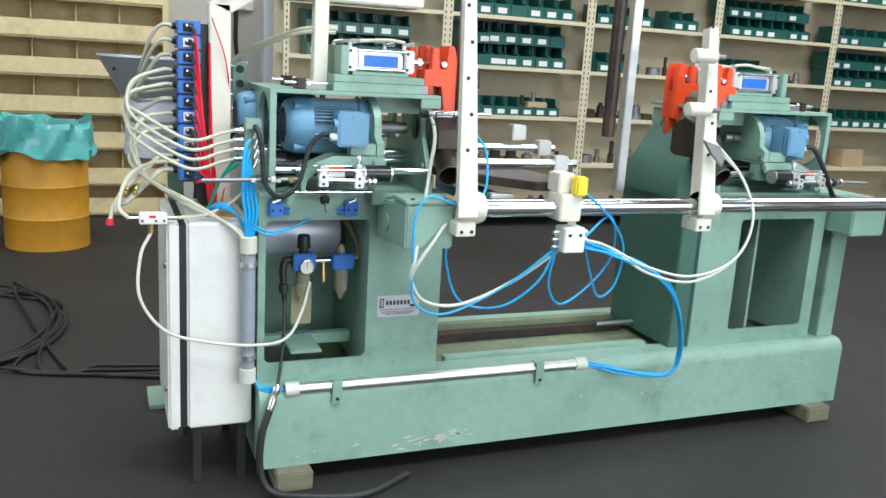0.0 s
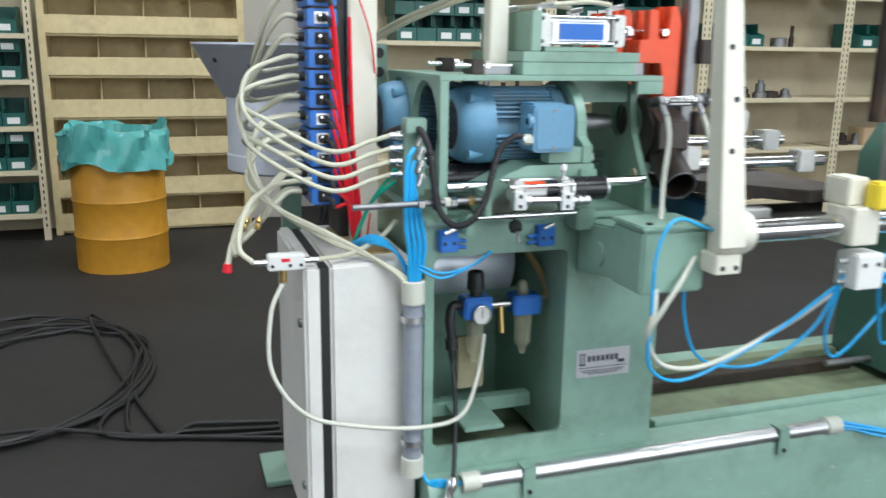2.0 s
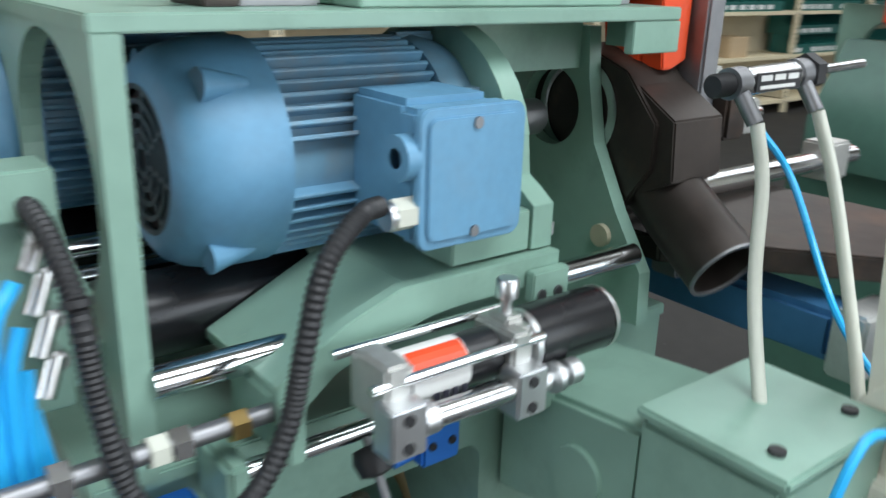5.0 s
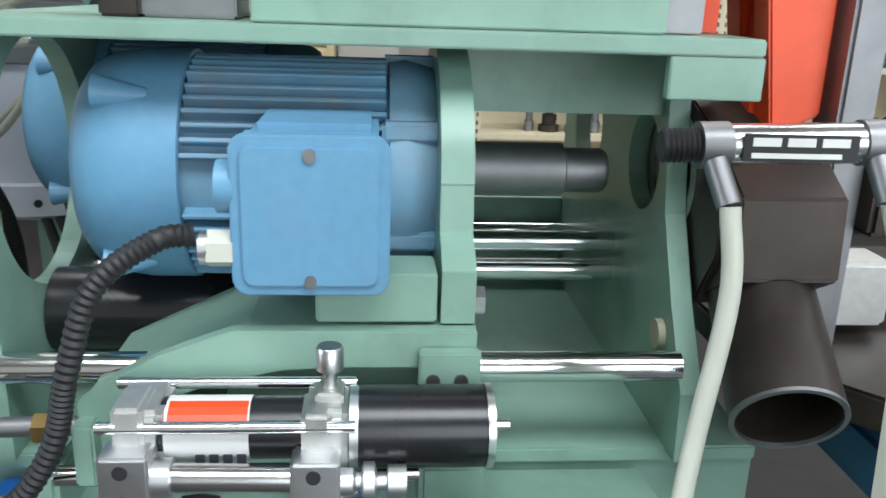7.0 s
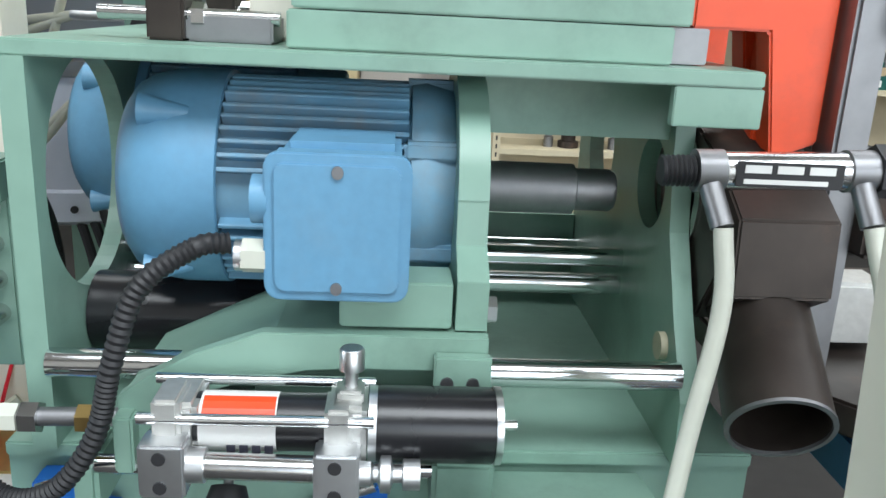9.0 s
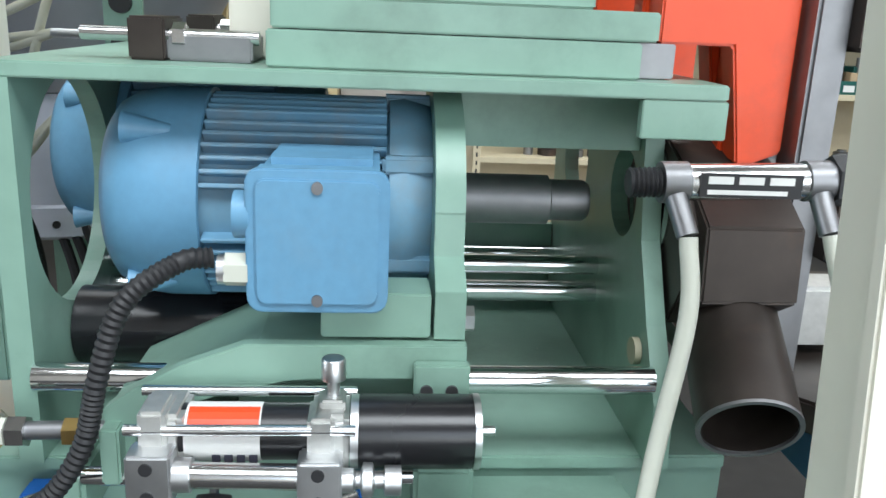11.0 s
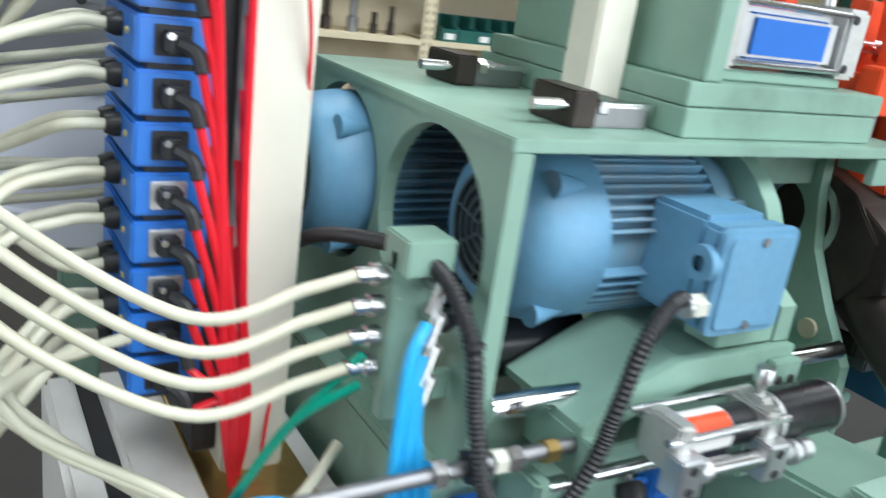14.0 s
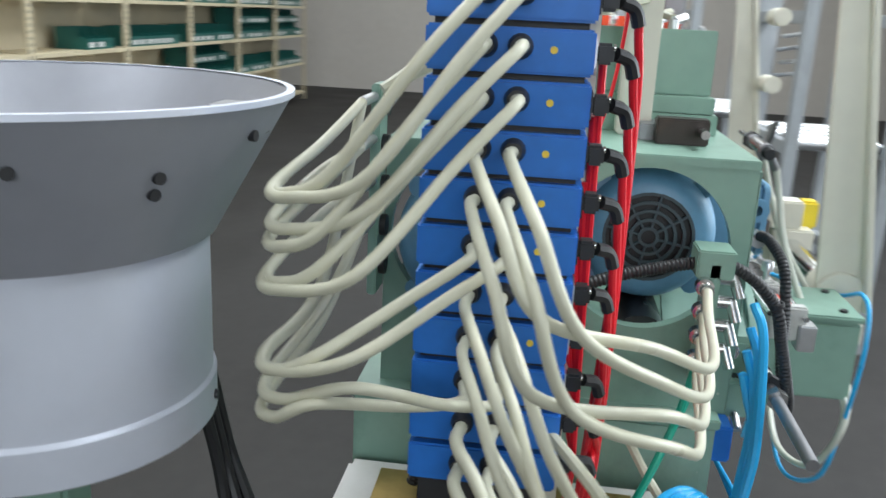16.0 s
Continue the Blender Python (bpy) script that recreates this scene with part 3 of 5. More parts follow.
bars += [(0.424 + 0.0135 * k, 0.433 + 0.0135 * k, 0.624, 0.640) for k in range(7)]
for x0, x1, z0, z1 in bars:
    part("printed_bar", box(x0, x1, 0.0117, 0.0123, z0, z1), PLATE_INK, np_, smooth=False)

# ---- conduit along the bed with blue tubes ----
pipe = thing("conduit_pipe", "galvanised conduit pipe clipped along the machine bed", "pipe")
PZ, PY = BZ1 - 0.012, -0.032
part("pipe", cyl((0.08, PY, PZ), (1.22, PY, PZ), 0.021), ALU, pipe)
for x in (0.055, 1.20):
    part("sleeve", lathe([(0.019, 0), (0.026, 0.002), (0.026, 0.05), (0.019, 0.052)], (x, PY, PZ), (1, 0, 0), 20), HOSE_WHITE, pipe)
for x in (0.22, 1.02):
    bm = box(x, x + 0.035, PY - 0.026, PY + 0.02, PZ + 0.0215, PZ + 0.0255, 0.001)
    box(x, x + 0.035, PY - 0.0265, PY - 0.0225, PZ - 0.055, PZ + 0.0255, 0.001, bm=bm)
    clip = part("pipe_clip", bm, GREEN, pipe)
    part("screw", cyl((x + 0.018, PY - 0.031, PZ - 0.04), (x + 0.018, PY - 0.026, PZ - 0.04), 0.006, seg=12), BLACK, clip)
vp = thing("conduit_pipe", "grey upright conduit pipe clipped to the control cabinet", "pipe")
part("pipe", cyl((-0.066, -0.01, 0.40), (-0.066, -0.01, 0.86), 0.023), mat("grey_pvc", (0.28, 0.31, 0.36), 0.4), vp)
part("sleeve", lathe([(0.022, 0), (0.028, 0.002), (0.028, 0.055), (0.021, 0.058)], (-0.066, -0.01, 0.835), (0, 0, 1), 24), HOSE_WHITE, vp)
part("sleeve", lathe([(0.022, 0), (0.028, 0.002), (0.028, 0.05), (0.021, 0.052)], (-0.066, -0.01, 0.385), (0, 0, 1), 24), HOSE_WHITE, vp)
for z in (0.47, 0.79):
    part("clip", lathe([(0.0235, 0), (0.029, 0), (0.029, 0.016), (0.0235, 0.016)], (-0.066, -0.01, z), (0, 0, 1), 20), ALU, vp)

# ---- control cabinet ----
cab = thing("control_cabinet", "off-white steel control cabinet with its door ajar of a dark seal", "cabinet")
CX0, CX1, CY0, CY1, CZ0, CZ1 = -0.258, -0.045, 0.03, 0.50, 0.215, 0.93
part("body", box(CX0, CX1, CY0, CY1, CZ0, CZ1, 0.008), CABINET, cab)
part("seal", box(CX0 - 0.022, CX0 - 0.001, CY0 + 0.006, CY1 - 0.006, CZ0 + 0.006, CZ1 - 0.006), BLACK, cab, smooth=False)
door = part("door", box(CX0 - 0.062, CX0 - 0.023, CY0, CY1, CZ0, CZ1, 0.008), CABINET, cab)
for z in (0.35, 0.78):
    part("lock", lathe([(0, 0), (0.011, 0), (0.011, 0.006), (0.007, 0.008), (0, 0.008)], (CX0 - 0.062, CY0 + 0.05, z), (-1, 0, 0), 16), GREY_STEEL, door)
part("top_opening", box(CX0 + 0.07, CX1 - 0.03, 0.12, 0.45, CZ1 + 0.0005, CZ1 + 0.004), BRASS, cab, "brownish cable gland plate")
for x, y in ((-0.24, 0.05), (-0.24, 0.45), (-0.09, 0.05), (-0.09, 0.45)):
    part("stand_leg", box(x, x + 0.03, y, y + 0.03, 0.0, CZ0, 0.002), BLACK, cab)


# ---- spindle head frame ----
def head():
    s = thing("spindle_head_frame", "green-painted open-sided steel spindle head frame", "machine head")
    D = 0.47
    part("top_plate", box(-0.002, 0.585, 0, D, 1.357, 1.37, 0.0015), GREEN, s)
    wall = [(0.0, 1.03), (D, 1.03), (D, 1.357), (0.0, 1.357)]
    part("end_wall", holed(wall, [ring(0.129, 1.246, 0.107, 44), ring(0.355, 1.246, 0.107, 44)], "x", 0, 0.018), GREEN, s, smooth=False)
    part("front_stile", box(-0.001, 0.019, -0.002, -0.0005, 1.03, 1.357), GREEN, s, smooth=False)
    cheek = [(-0.015, 1.03), (-0.012, 1.09), (0.03, 1.15), (0.07, 1.22), (0.085, 1.29), (0.09, 1.345), (D, 1.345), (D, 1.03)]
    part("right_wall", holed(cheek, [ring(0.142, 1.252, 0.045, 28), ring(0.352, 1.252, 0.06, 28)], "x", 0.548, 0.566), GREEN, s, smooth=False)
    part("hole_plug", cyl((0.541, 0.045, 1.12), (0.5475, 0.045, 1.12), 0.013), mat("tan_plug", (0.45, 0.42, 0.3), 0.5), s)
    part("top_beam", box(0.36, 0.547, 0.1, 0.112, 1.30, 1.356), GREEN, s, smooth=False)
    part("corner_lip", box(0.514, 0.586, 0.0005, 0.012, 1.325, 1.3565, 0.001), GREEN, s)
    part("corner_web", box(0.575, 0.585, 0.012, 0.09, 1.325, 1.3565), GREEN, s, smooth=False)
    part("back_wall", box(0.019, 0.547, D - 0.015, D - 0.003, 1.031, 1.14), GREEN, s, smooth=False)
    for y, z, r in ((0.0, 1.110, 0.0125), (0.215, 1.121, 0.0115), (0.215, 1.152, 0.0105), (0.44, 1.19, 0.009), (0.44, 1.10, 0.011)):
        part("guide_rod", cyl((0.018, y, z), (0.548, y, z), r), CHROME, s, "polished steel guide rod")
    for y, z in ((0.12, 1.112), (0.36, 1.112)):
        part("rod_sleeve", cyl((0.019, y, z), (0.205, y, z), 0.038), BLACK_GLOSS, s, "glossy black cylinder sleeve")
    return s


head_ob = head()


def motor(axis_y, x0, box_on):
    """A blue foot-less motor on its side, fan cowl at x0, with ribs and a junction box."""
    s = thing("electric_motor", "blue-painted ribbed electric motor, dusty on top", "electric motor", "motors of the heads", (x0, axis_y, 1.247))
    R = 0.097
    s.scale = (0.88, 1, 1)
    part("fan_cowl", lathe([(0.062, 0.004), (0.074, 0.006), (0.084, 0.014), (0.091, 0.028), (R * 0.98, 0.046), (R, 0.062), (R, 0.103), (R * 0.96, 0.104), (R * 0.9, 0.03), (0.062, 0.010)], (0, 0, 0), (1, 0, 0), 48), BLUE, s)
    g = bmesh.new()
    for r in (0.012, 0.024, 0.036, 0.048, 0.060):
        lathe([(r - 0.0022, 0), (r + 0.0022, 0), (r + 0.0022, 0.004), (r - 0.0022, 0.004), (r - 0.0022, 0)], (0.004, 0, 0), (1, 0, 0), 28, bm=g)
    for k in range(8):
        a = k * math.pi / 4 + 0.2
        cyl((0.006, 0.01 * math.cos(a), 0.01 * math.sin(a)), (0.006, 0.062 * math.cos(a), 0.062 * math.sin(a)), 0.0022, seg=6, bm=g)
    part("fan_grille", g, mat("grille_dark", (0.05, 0.075, 0.09), 0.45), s, "round fan guard of concentric rings")
    part("fan", cyl((0.012, 0, 0), (0.03, 0, 0), 0.06), BLACK, s)
    for a in (45, 135, 225, 315):
        y, z = R * math.cos(radians(a)), R * math.sin(radians(a))
        part("cowl_lug", cyl((0.03, y * 0.99, z * 0.99), (0.075, y * 0.95, z * 0.95), 0.014, 0.006, 12), BLUE, s)
    part("stator", cyl((0.10, 0, 0), (0.285, 0, 0), 0.081, seg=40), BLUE_BELL, s)
    f = bmesh.new()
    for k in range(48):
        a = 2 * math.pi * k / 48
        if math.cos(a - math.pi) > 0.985 and box_on:
            continue
        m = Matrix.Rotation(a, 4, "X")
        box(0.104, 0.282, 0.075, 0.0935 if k % 8 else 0.096, -0.0021, 0.0021, 0.001, bm=f, seg=1, m=m)
    part("cooling_ribs", f, BLUE_DUSTY, s, smooth=False)
    part("end_bell", lathe([(0.03, 0.285), (0.092, 0.285), (0.094, 0.30), (0.086, 0.335), (0.08, 0.345), (0.0, 0.345)], (0, 0, 0), (1, 0, 0), 40), BLUE_BELL, s)
    for a in (30, 90, 150, 210, 270, 330):
        y, z = 0.088 * math.cos(radians(a)), 0.088 * math.sin(radians(a))
        part("tie_lug", box(0.278, 0.33, y - 0.01, y + 0.01, z - 0.008, z + 0.008, 0.003), BLUE_BELL, s)
    sh = part("spindle", lathe([(0, 0.345), (0.024, 0.345), (0.024, 0.46), (0.020, 0.462), (0.020, 0.50), (0.017, 0.505), (0.0, 0.505)], (0, 0, 0), (1, 0, 0), 28), GREY_STEEL, s, "dark turned steel spindle nose")
    if box_on:
        yb = -0.190
        part("junction_neck", box(0.175, 0.275, -0.155, -0.075, -0.052, 0.060, 0.006), BLUE, s)
        jb = part("junction_box", box(0.168, 0.280, yb + 0.012, -0.153, -0.050, 0.056, 0.005), BLUE, s)
        part("cover", slab(rrect(0.164, 0.284, -0.052, 0.058, 0.012), "y", yb + 0.003, yb + 0.0115, 0.0015), BLUE, jb)
        part("cover_panel", slab(rrect(0.172, 0.276, -0.045, 0.051, 0.009), "y", yb, yb + 0.004, 0.0015), BLUE, jb)
        for z in (-0.041, 0.045):
            part("cover_screw", cyl((0.224, yb - 0.002, z), (0.224, yb + 0.001, z), 0.0048, seg=14), GREY_STEEL, jb)
        part("gland_ring", lathe([(0.008, 0), (0.018, 0), (0.018, 0.014), (0.008, 0.014)], (0.167, -0.17, 0.02), (-1, 0, 0), 20), BLUE, jb)
        part("cable_gland", cyl((0.145, -0.175, -0.022), (0.168, -0.175, -0.022), 0.013, seg=6), HOSE_WHITE, jb)
        part("gland_collar", cyl((0.139, -0.175, -0.022), (0.146, -0.175, -0.022), 0.0115, seg=16), ALU, jb)
    return s


AXY = 0.118
m1 = motor(AXY, 0.060, True)
m2 = motor(0.352, -0.065, False)


# ---- carriage under the front motor ----
def carriage():
    s = thing("motor_carriage", "green cast carriage bracket sliding on the guide rods", "carriage")
    prof = [(-0.045, 1.165), (-0.045, 1.205), (-0.03, 1.215), (-0.012, 1.225), (-0.008, 1.26)]
    arc = [(0.118 + 0.128 * math.cos(radians(a)), 1.245 + 0.112 * math.sin(radians(a))) for a in range(172, -1, -12)]
    plate = prof + arc + [(0.245, 1.165)]
    part("motor_plate", slab(plate, "x", 0.348, 0.373, 0.0015), GREEN, s)
    part("motor_foot", slab([(0.258, 1.166), (0.258, 1.19), (0.266, 1.203), (0.345, 1.203), (0.345, 1.166)], "y", -0.045, 0.0, 0.0015), GREEN, s)
    fascia = [(0.090, 1.050), (0.090, 1.108), (0.115, 1.126), (0.15, 1.145), (0.20, 1.1635), (0.374, 1.1635), (0.374, 1.135), (0.27, 1.135), (0.235, 1.133), (0.185, 1.122), (0.14, 1.106), (0.115, 1.086), (0.105, 1.050)]
    part("arched_rib", slab(fascia, "y", -0.056, -0.043, 0.001), GREEN, s)
    part("bed_plate", slab([(-0.043, 1.155), (-0.043, 1.163), (0.24, 1.163), (0.24, 1.155)], "x", 0.21, 0.374), GREEN, s, smooth=False)
    part("sloping_plate", slab([(0.092, 1.098), (0.092, 1.106), (0.21, 1.163), (0.21, 1.155)], "y", -0.043, 0.078), GREEN, s, smooth=False)
    part("end_foot", box(0.090, 0.105, -0.072, 0.03, 1.050, 1.098, 0.002), GREEN, s)
    part("bearing", box(0.19, 0.374, -0.03, 0.03, 1.085, 1.1545, 0.003), GREEN, s)
    part("stop_block", box(0.332, 0.376, -0.068, -0.0565, 1.124, 1.152, 0.0015), GREEN, s)
    for x in (0.342, 0.362):
        part("stop_screw", cyl((x, -0.07, 1.131), (x, -0.067, 1.131), 0.005, seg=14), GREY_STEEL, s)
    part("bolt_head", hexnut((0.373, -0.03, 1.178), (0.381, -0.03, 1.178), 0.011), STEEL, s)
    return s


carriage()


# ---- feed damper cylinder in front ----
def feed_cylinder():
    s = thing("feed_cylinder", "small pneumatic feed cylinder with steel tie rods and black end tube", "air cylinder")
    Y, Z = -0.10, 1.118
    part("barrel", cyl((0.165, Y, Z), (0.285, Y, Z), 0.021), BLACK_GLOSS, s)
    part("label", cyl((0.17, Y, Z), (0.225, Y, Z), 0.0215), PAPER, s, "white label with a red stripe")
    b = bmesh.new()
    bmesh.ops.create_grid(b, x_segments=1, y_segments=1, size=0.5)
    bmesh.ops.delete(b, geom=b.verts[:], context="VERTS")
    for k in range(4):
        a0, a1 = radians(100 + 15 * k), radians(115 + 15 * k)
        vs = [b.verts.new((x, Y + 0.0219 * math.cos(a), Z + 0.0219 * math.sin(a))) for x, a in ((0.172, a0), (0.224, a0), (0.224, a1), (0.172, a1))]
        b.faces.new(vs)
    part("red_stripe", b, ORANGE, s)
    for k in range(4):
        part("printed_bar", box(0.19 + 0.009 * k, 0.196 + 0.009 * k, Y - 0.0205, Y - 0.0185, Z - 0.017, Z - 0.009), PLATE_INK, s, smooth=False)
    part("black_tube", cyl((0.297, Y, Z), (0.384, Y, Z), 0.028, bev=0.001), BLACK_GLOSS, s)
    part("tube_end", cyl((0.384, Y, Z), (0.389, Y, Z), 0.0285), ALU, s)
    part("tube_pin", cyl((0.389, Y, Z), (0.402, Y, Z), 0.004, seg=12), STEEL, s)
    part("tube_start", cyl((0.291, Y, Z), (0.297, Y, Z), 0.0275), ALU, s)
    for x in (0.142, 0.262):
        b = box(x, x + 0.028, Y - 0.024, Y + 0.024, Z - 0.024, Z + 0.024, 0.004)
        part("cylinder_head", b, ALU_CAST, s)
    for x0, z0 in ((0.134, 1.081), (0.254, 1.076)):
        blk = part("clamp_block", box(x0, x0 + 0.032, Y - 0.045, Y - 0.02, z0, z0 + 0.04, 0.002), ALU, s)
        for dx, dz in ((0.009, 0.031), (0.009, 0.009)):
            part("socket_screw", cyl((x0 + dx + 0.006, Y - 0.0465, z0 + dz), (x0 + dx + 0.006, Y - 0.044, z0 + dz), 0.0048, seg=12), BLACK, blk)
        part("clamp_arm", box(x0 + 0.006, x0 + 0.026, Y - 0.03, Y + 0.01, z0 + 0.036, z0 + 0.066, 0.003), ALU_CAST, s)
    part("tie_rod", cyl((0.13, Y - 0.026, Z + 0.014), (0.295, Y - 0.026, Z + 0.014), 0.0042, seg=12), CHROME, s)
    part("tie_rod", cyl((0.13, Y + 0.026, Z + 0.020), (0.295, Y + 0.026, Z + 0.020), 0.0042, seg=12), CHROME, s)
    part("bypass_tube", cyl((0.166, Y - 0.033, 1.101), (0.254, Y - 0.033, 1.099), 0.0095, seg=18), STEEL, s)
    part("bypass_collar", cyl((0.166, Y - 0.033, 1.101), (0.178, Y - 0.033, 1.101), 0.0125, seg=18), ALU, s)
    part("adjuster", lathe([(0, 0), (0.009, 0), (0.009, 0.008), (0.006, 0.01), (0.006, 0.013), (0.013, 0.015), (0.013, 0.022), (0.006, 0.024), (0.006, 0.03), (0.011, 0.031), (0.011, 0.043), (0, 0.044)], (0.286, Y - 0.033, 1.096), (1, 0, 0), 20), ALU, s, "knurled adjusting screws")
    part("valve_body", box(0.268, 0.287, Y - 0.012, Y + 0.012, Z + 0.02, Z + 0.03, 0.002), ALU_CAST, s)
    part("knurled_knob", lathe([(0, 0), (0.005, 0), (0.005, 0.012), (0.0095, 0.013), (0.0095, 0.027), (0.008, 0.029), (0, 0.029)], (0.2775, Y, Z + 0.03), (0, 0, 1), 24), ALU, s)
    # threaded push rod to the side
    part("push_rod", cyl((-0.222, -0.045, 1.085), (0.099, -0.045, 1.09), 0.0075, seg=14), GREY_STEEL, s)
    for x, r, mt in ((-0.067, 0.014, STEEL), (-0.028, 0.017, BLACK), (-0.002, 0.012, HOSE_WHITE), (0.014, 0.013, STEEL), (0.058, 0.012, BRASS)):
        part("rod_nut", hexnut((x, -0.045, 1.088), (x + 0.014, -0.045, 1.088), r), mt, s)
    s.scale.x, s.location.x, s.location.z = 0.98, -0.001, -0.005
    return s


feed_cylinder()

# rod under the cylinder with switches
sw = thing("switch_rail", "polished switch rail with a black clamp knob on the column front", "rail")
part("rail", cyl((0.06, -0.045, 1.043), (0.345, -0.045, 1.043), 0.008), CHROME, sw)
part("rail_end", box(0.335, 0.385, -0.058, 0.008, 1.0, 1.055, 0.004), GREEN, sw)
part("rail_end", box(0.05, 0.07, -0.055, 0.008, 1.0, 1.053, 0.004), GREEN, sw)
part("clamp", lathe([(0, 0), (0.014, 0.002), (0.017, 0.012), (0.014, 0.024), (0, 0.028)], (0.172, -0.05, 1.03), (0, -0.6, -0.8), 20), BLACK, sw)
part("clamp_stem", cyl((0.172, -0.045, 1.04), (0.172, -0.085, 0.985), 0.004, seg=10), GREY_STEEL, sw)
for x, fx in ((0.0, 1), (0.255, -1)):
    v = thing("limit_valve", "small blue pneumatic limit valve screwed to the column", "valve", "limit valves", (x, 0.014, 0.985))
    part("body", box(0, 0.045, -0.03, 0, -0.03, 0.022, 0.003), CYAN_BLUE, v)
    part("roller_lever", cyl((0.008, -0.036, 0.018), (0.034, -0.036, 0.028), 0.006, seg=10), STEEL, v)
    for dz in (-0.004, -0.019):
        part("port", cyl((0.045 if fx > 0 else 0.0, -0.015, dz), (0.068 if fx > 0 else -0.023, -0.015, dz - 0.003), 0.0052, seg=12), CYAN_BLUE, v)
    for dx in (0.011, 0.034):
        part("screw", cyl((dx, -0.0315, -0.008), (dx, -0.029, -0.008), 0.0045, seg=12), BLACK, v)

# ---- top slide with clamping cylinder ----
slide = thing("top_slide", "green slide plate with step on the head top", "slide")
part("slide_base", box(0.21, 0.515, 0.02, 0.40, 1.3705, 1.40, 0.0015), GREEN, slide)
part("slide_top", box(0.213, 0.53, 0.026, 0.385, 1.401, 1.425, 0.0015), GREEN, slide)
part("stop_strip", box(0.515, 0.55, 0.04, 0.33, 1.371, 1.40, 0.001), GREY_STEEL, slide)
for y in (0.05, 0.27):
    s = thing("stop_block", "dark steel stop block with a threaded bolt on the head top", "stop block", "stop blocks", (0.07, y, 1.3705))
    part("block", box(0.025, 0.055, 0, 0.07, 0, 0.035, 0.002), DARK_STEEL, s)
    part("base_plate", box(0.055, 0.125, 0.005, 0.09, 0, 0.022, 0.002), GREY_STEEL, s)
    part("bolt", cyl((-0.015, 0.012, 0.02), (0.13, 0.012, 0.02), 0.006, seg=12), STEEL, s)
    part("bolt_nut", hexnut((0.06, 0.012, 0.02), (0.07, 0.012, 0.02), 0.011), STEEL, s)
post = thing("upright_post", "cream-painted square post rising from the head top", "post")
part("tube", box(0.165, 0.213, 0.12, 0.168, 1.3705, 2.30, 0.003), CREAM, post)
part("cross_beam", box(0.02, 0.55, 0.12, 0.30, 1.66, 1.90, 0.006), CREAM, post)


def clamp_cylinder(x0, y, z):
    s = thing("clamp_cylinder", "aluminium air cylinder with a bright blue band on the slide", "air cylinder", "clamping cylinders", (x0, y, z))
    part("foot", box(0.02, 0.22, 0.005, 0.075, 0, 0.012, 0.002), GREEN, s)
    part("barrel", box(0.035, 0.205, 0.01, 0.07, 0.018, 0.078, 0.008), ALU, s)
    part("blue_band", box(0.055, 0.185, 0.0065, 0.0735, 0.024, 0.072, 0.005), LABEL_BLUE, s)
    for x in (0.0, 0.202):
        c = part("end_cap", box(x, x + 0.036, 0.0, 0.08, 0.012, 0.09, 0.004), ALU_CAST, s)
        for yy, zz in ((0.012, 0.024), (0.012, 0.078)):
            part("cap_screw", cyl((x + 0.01, yy - 0.0135, zz), (x + 0.01, yy - 0.011, zz), 0.005, seg=12), BLACK, c)
    for zz in (0.020, 0.082):
        part("tie_rod", cyl((0.03, 0.003, zz), (0.21, 0.003, zz), 0.0035, seg=10), CHROME, s)
    part("piston_rod", cyl((0.238, 0.04, 0.05), (0.31, 0.04, 0.05), 0.008), CHROME, s)
    part("rod_nut", hexnut((0.262, 0.04, 0.05), (0.275, 0.04, 0.05), 0.015), STEEL, s)
    for x in (0.018, 0.21):
        e = part("elbow", cyl((x, 0.04, 0.09), (x, 0.04, 0.108), 0.008, seg=12), ALU, s)
        part("elbow_arm", cyl((x, 0.04, 0.106), (x + 0.03, 0.02, 0.112), 0.007, seg=12), ALU, e)
    part("feed_tube", tube([(0.21, 0.035, 0.115), (0.15, 0.03, 0.12), (0.08, 0.05, 0.115), (0.02, 0.04, 0.11)], 0.006, 8), HOSE, s)
    return s


cc = clamp_cylinder(0.262, 0.05, 1.4255)
copy_thing(cc, Matrix.Translation((0.262, 0.27, 1.4255)))
part("back_web", box(0.235, 0.262, 0.03, 0.37, 1.4255, 1.52, 0.002), GREEN, slide)


def clamp_jaw(y):
    s = thing("clamp_jaw", "orange-red painted forked clamp jaw beside the slide", "clamp jaw", "clamp jaws")
    fork = [(0.535, 1.40), (0.535, 1.455), (0.56, 1.458), (0.56, 1.53), (0.585, 1.53), (0.59, 1.46), (0.615, 1.46), (0.62, 1.54), (0.64, 1.54), (0.655, 1.50), (0.655, 1.31), (0.63, 1.30), (0.615, 1.30), (0.60, 1.40)]
    part("jaw_plate", slab(fork, "y", y, y + 0.03, 0.002), ORANGE, s)
    part("jaw_plate", slab(fork, "y", y + 0.055, y + 0.085, 0.002), ORANGE, s)
    part("jaw_web", box(0.54, 0.60, y + 0.03, y + 0.055, 1.40, 1.445, 0.002), ORANGE, s)
    part("pivot_pin", cyl((0.605, y - 0.005, 1.476), (0.605, y + 0.09, 1.476), 0.009), STEEL, s)
    part("jaw_arm", slab([(0.61, 1.20), (0.61, 1.42), (0.65, 1.42), (0.66, 1.25), (0.64, 1.20)], "y", y + 0.03, y + 0.056, 0.002), ORANGE, s)


clamp_jaw(0.04)
clamp_jaw(0.27)

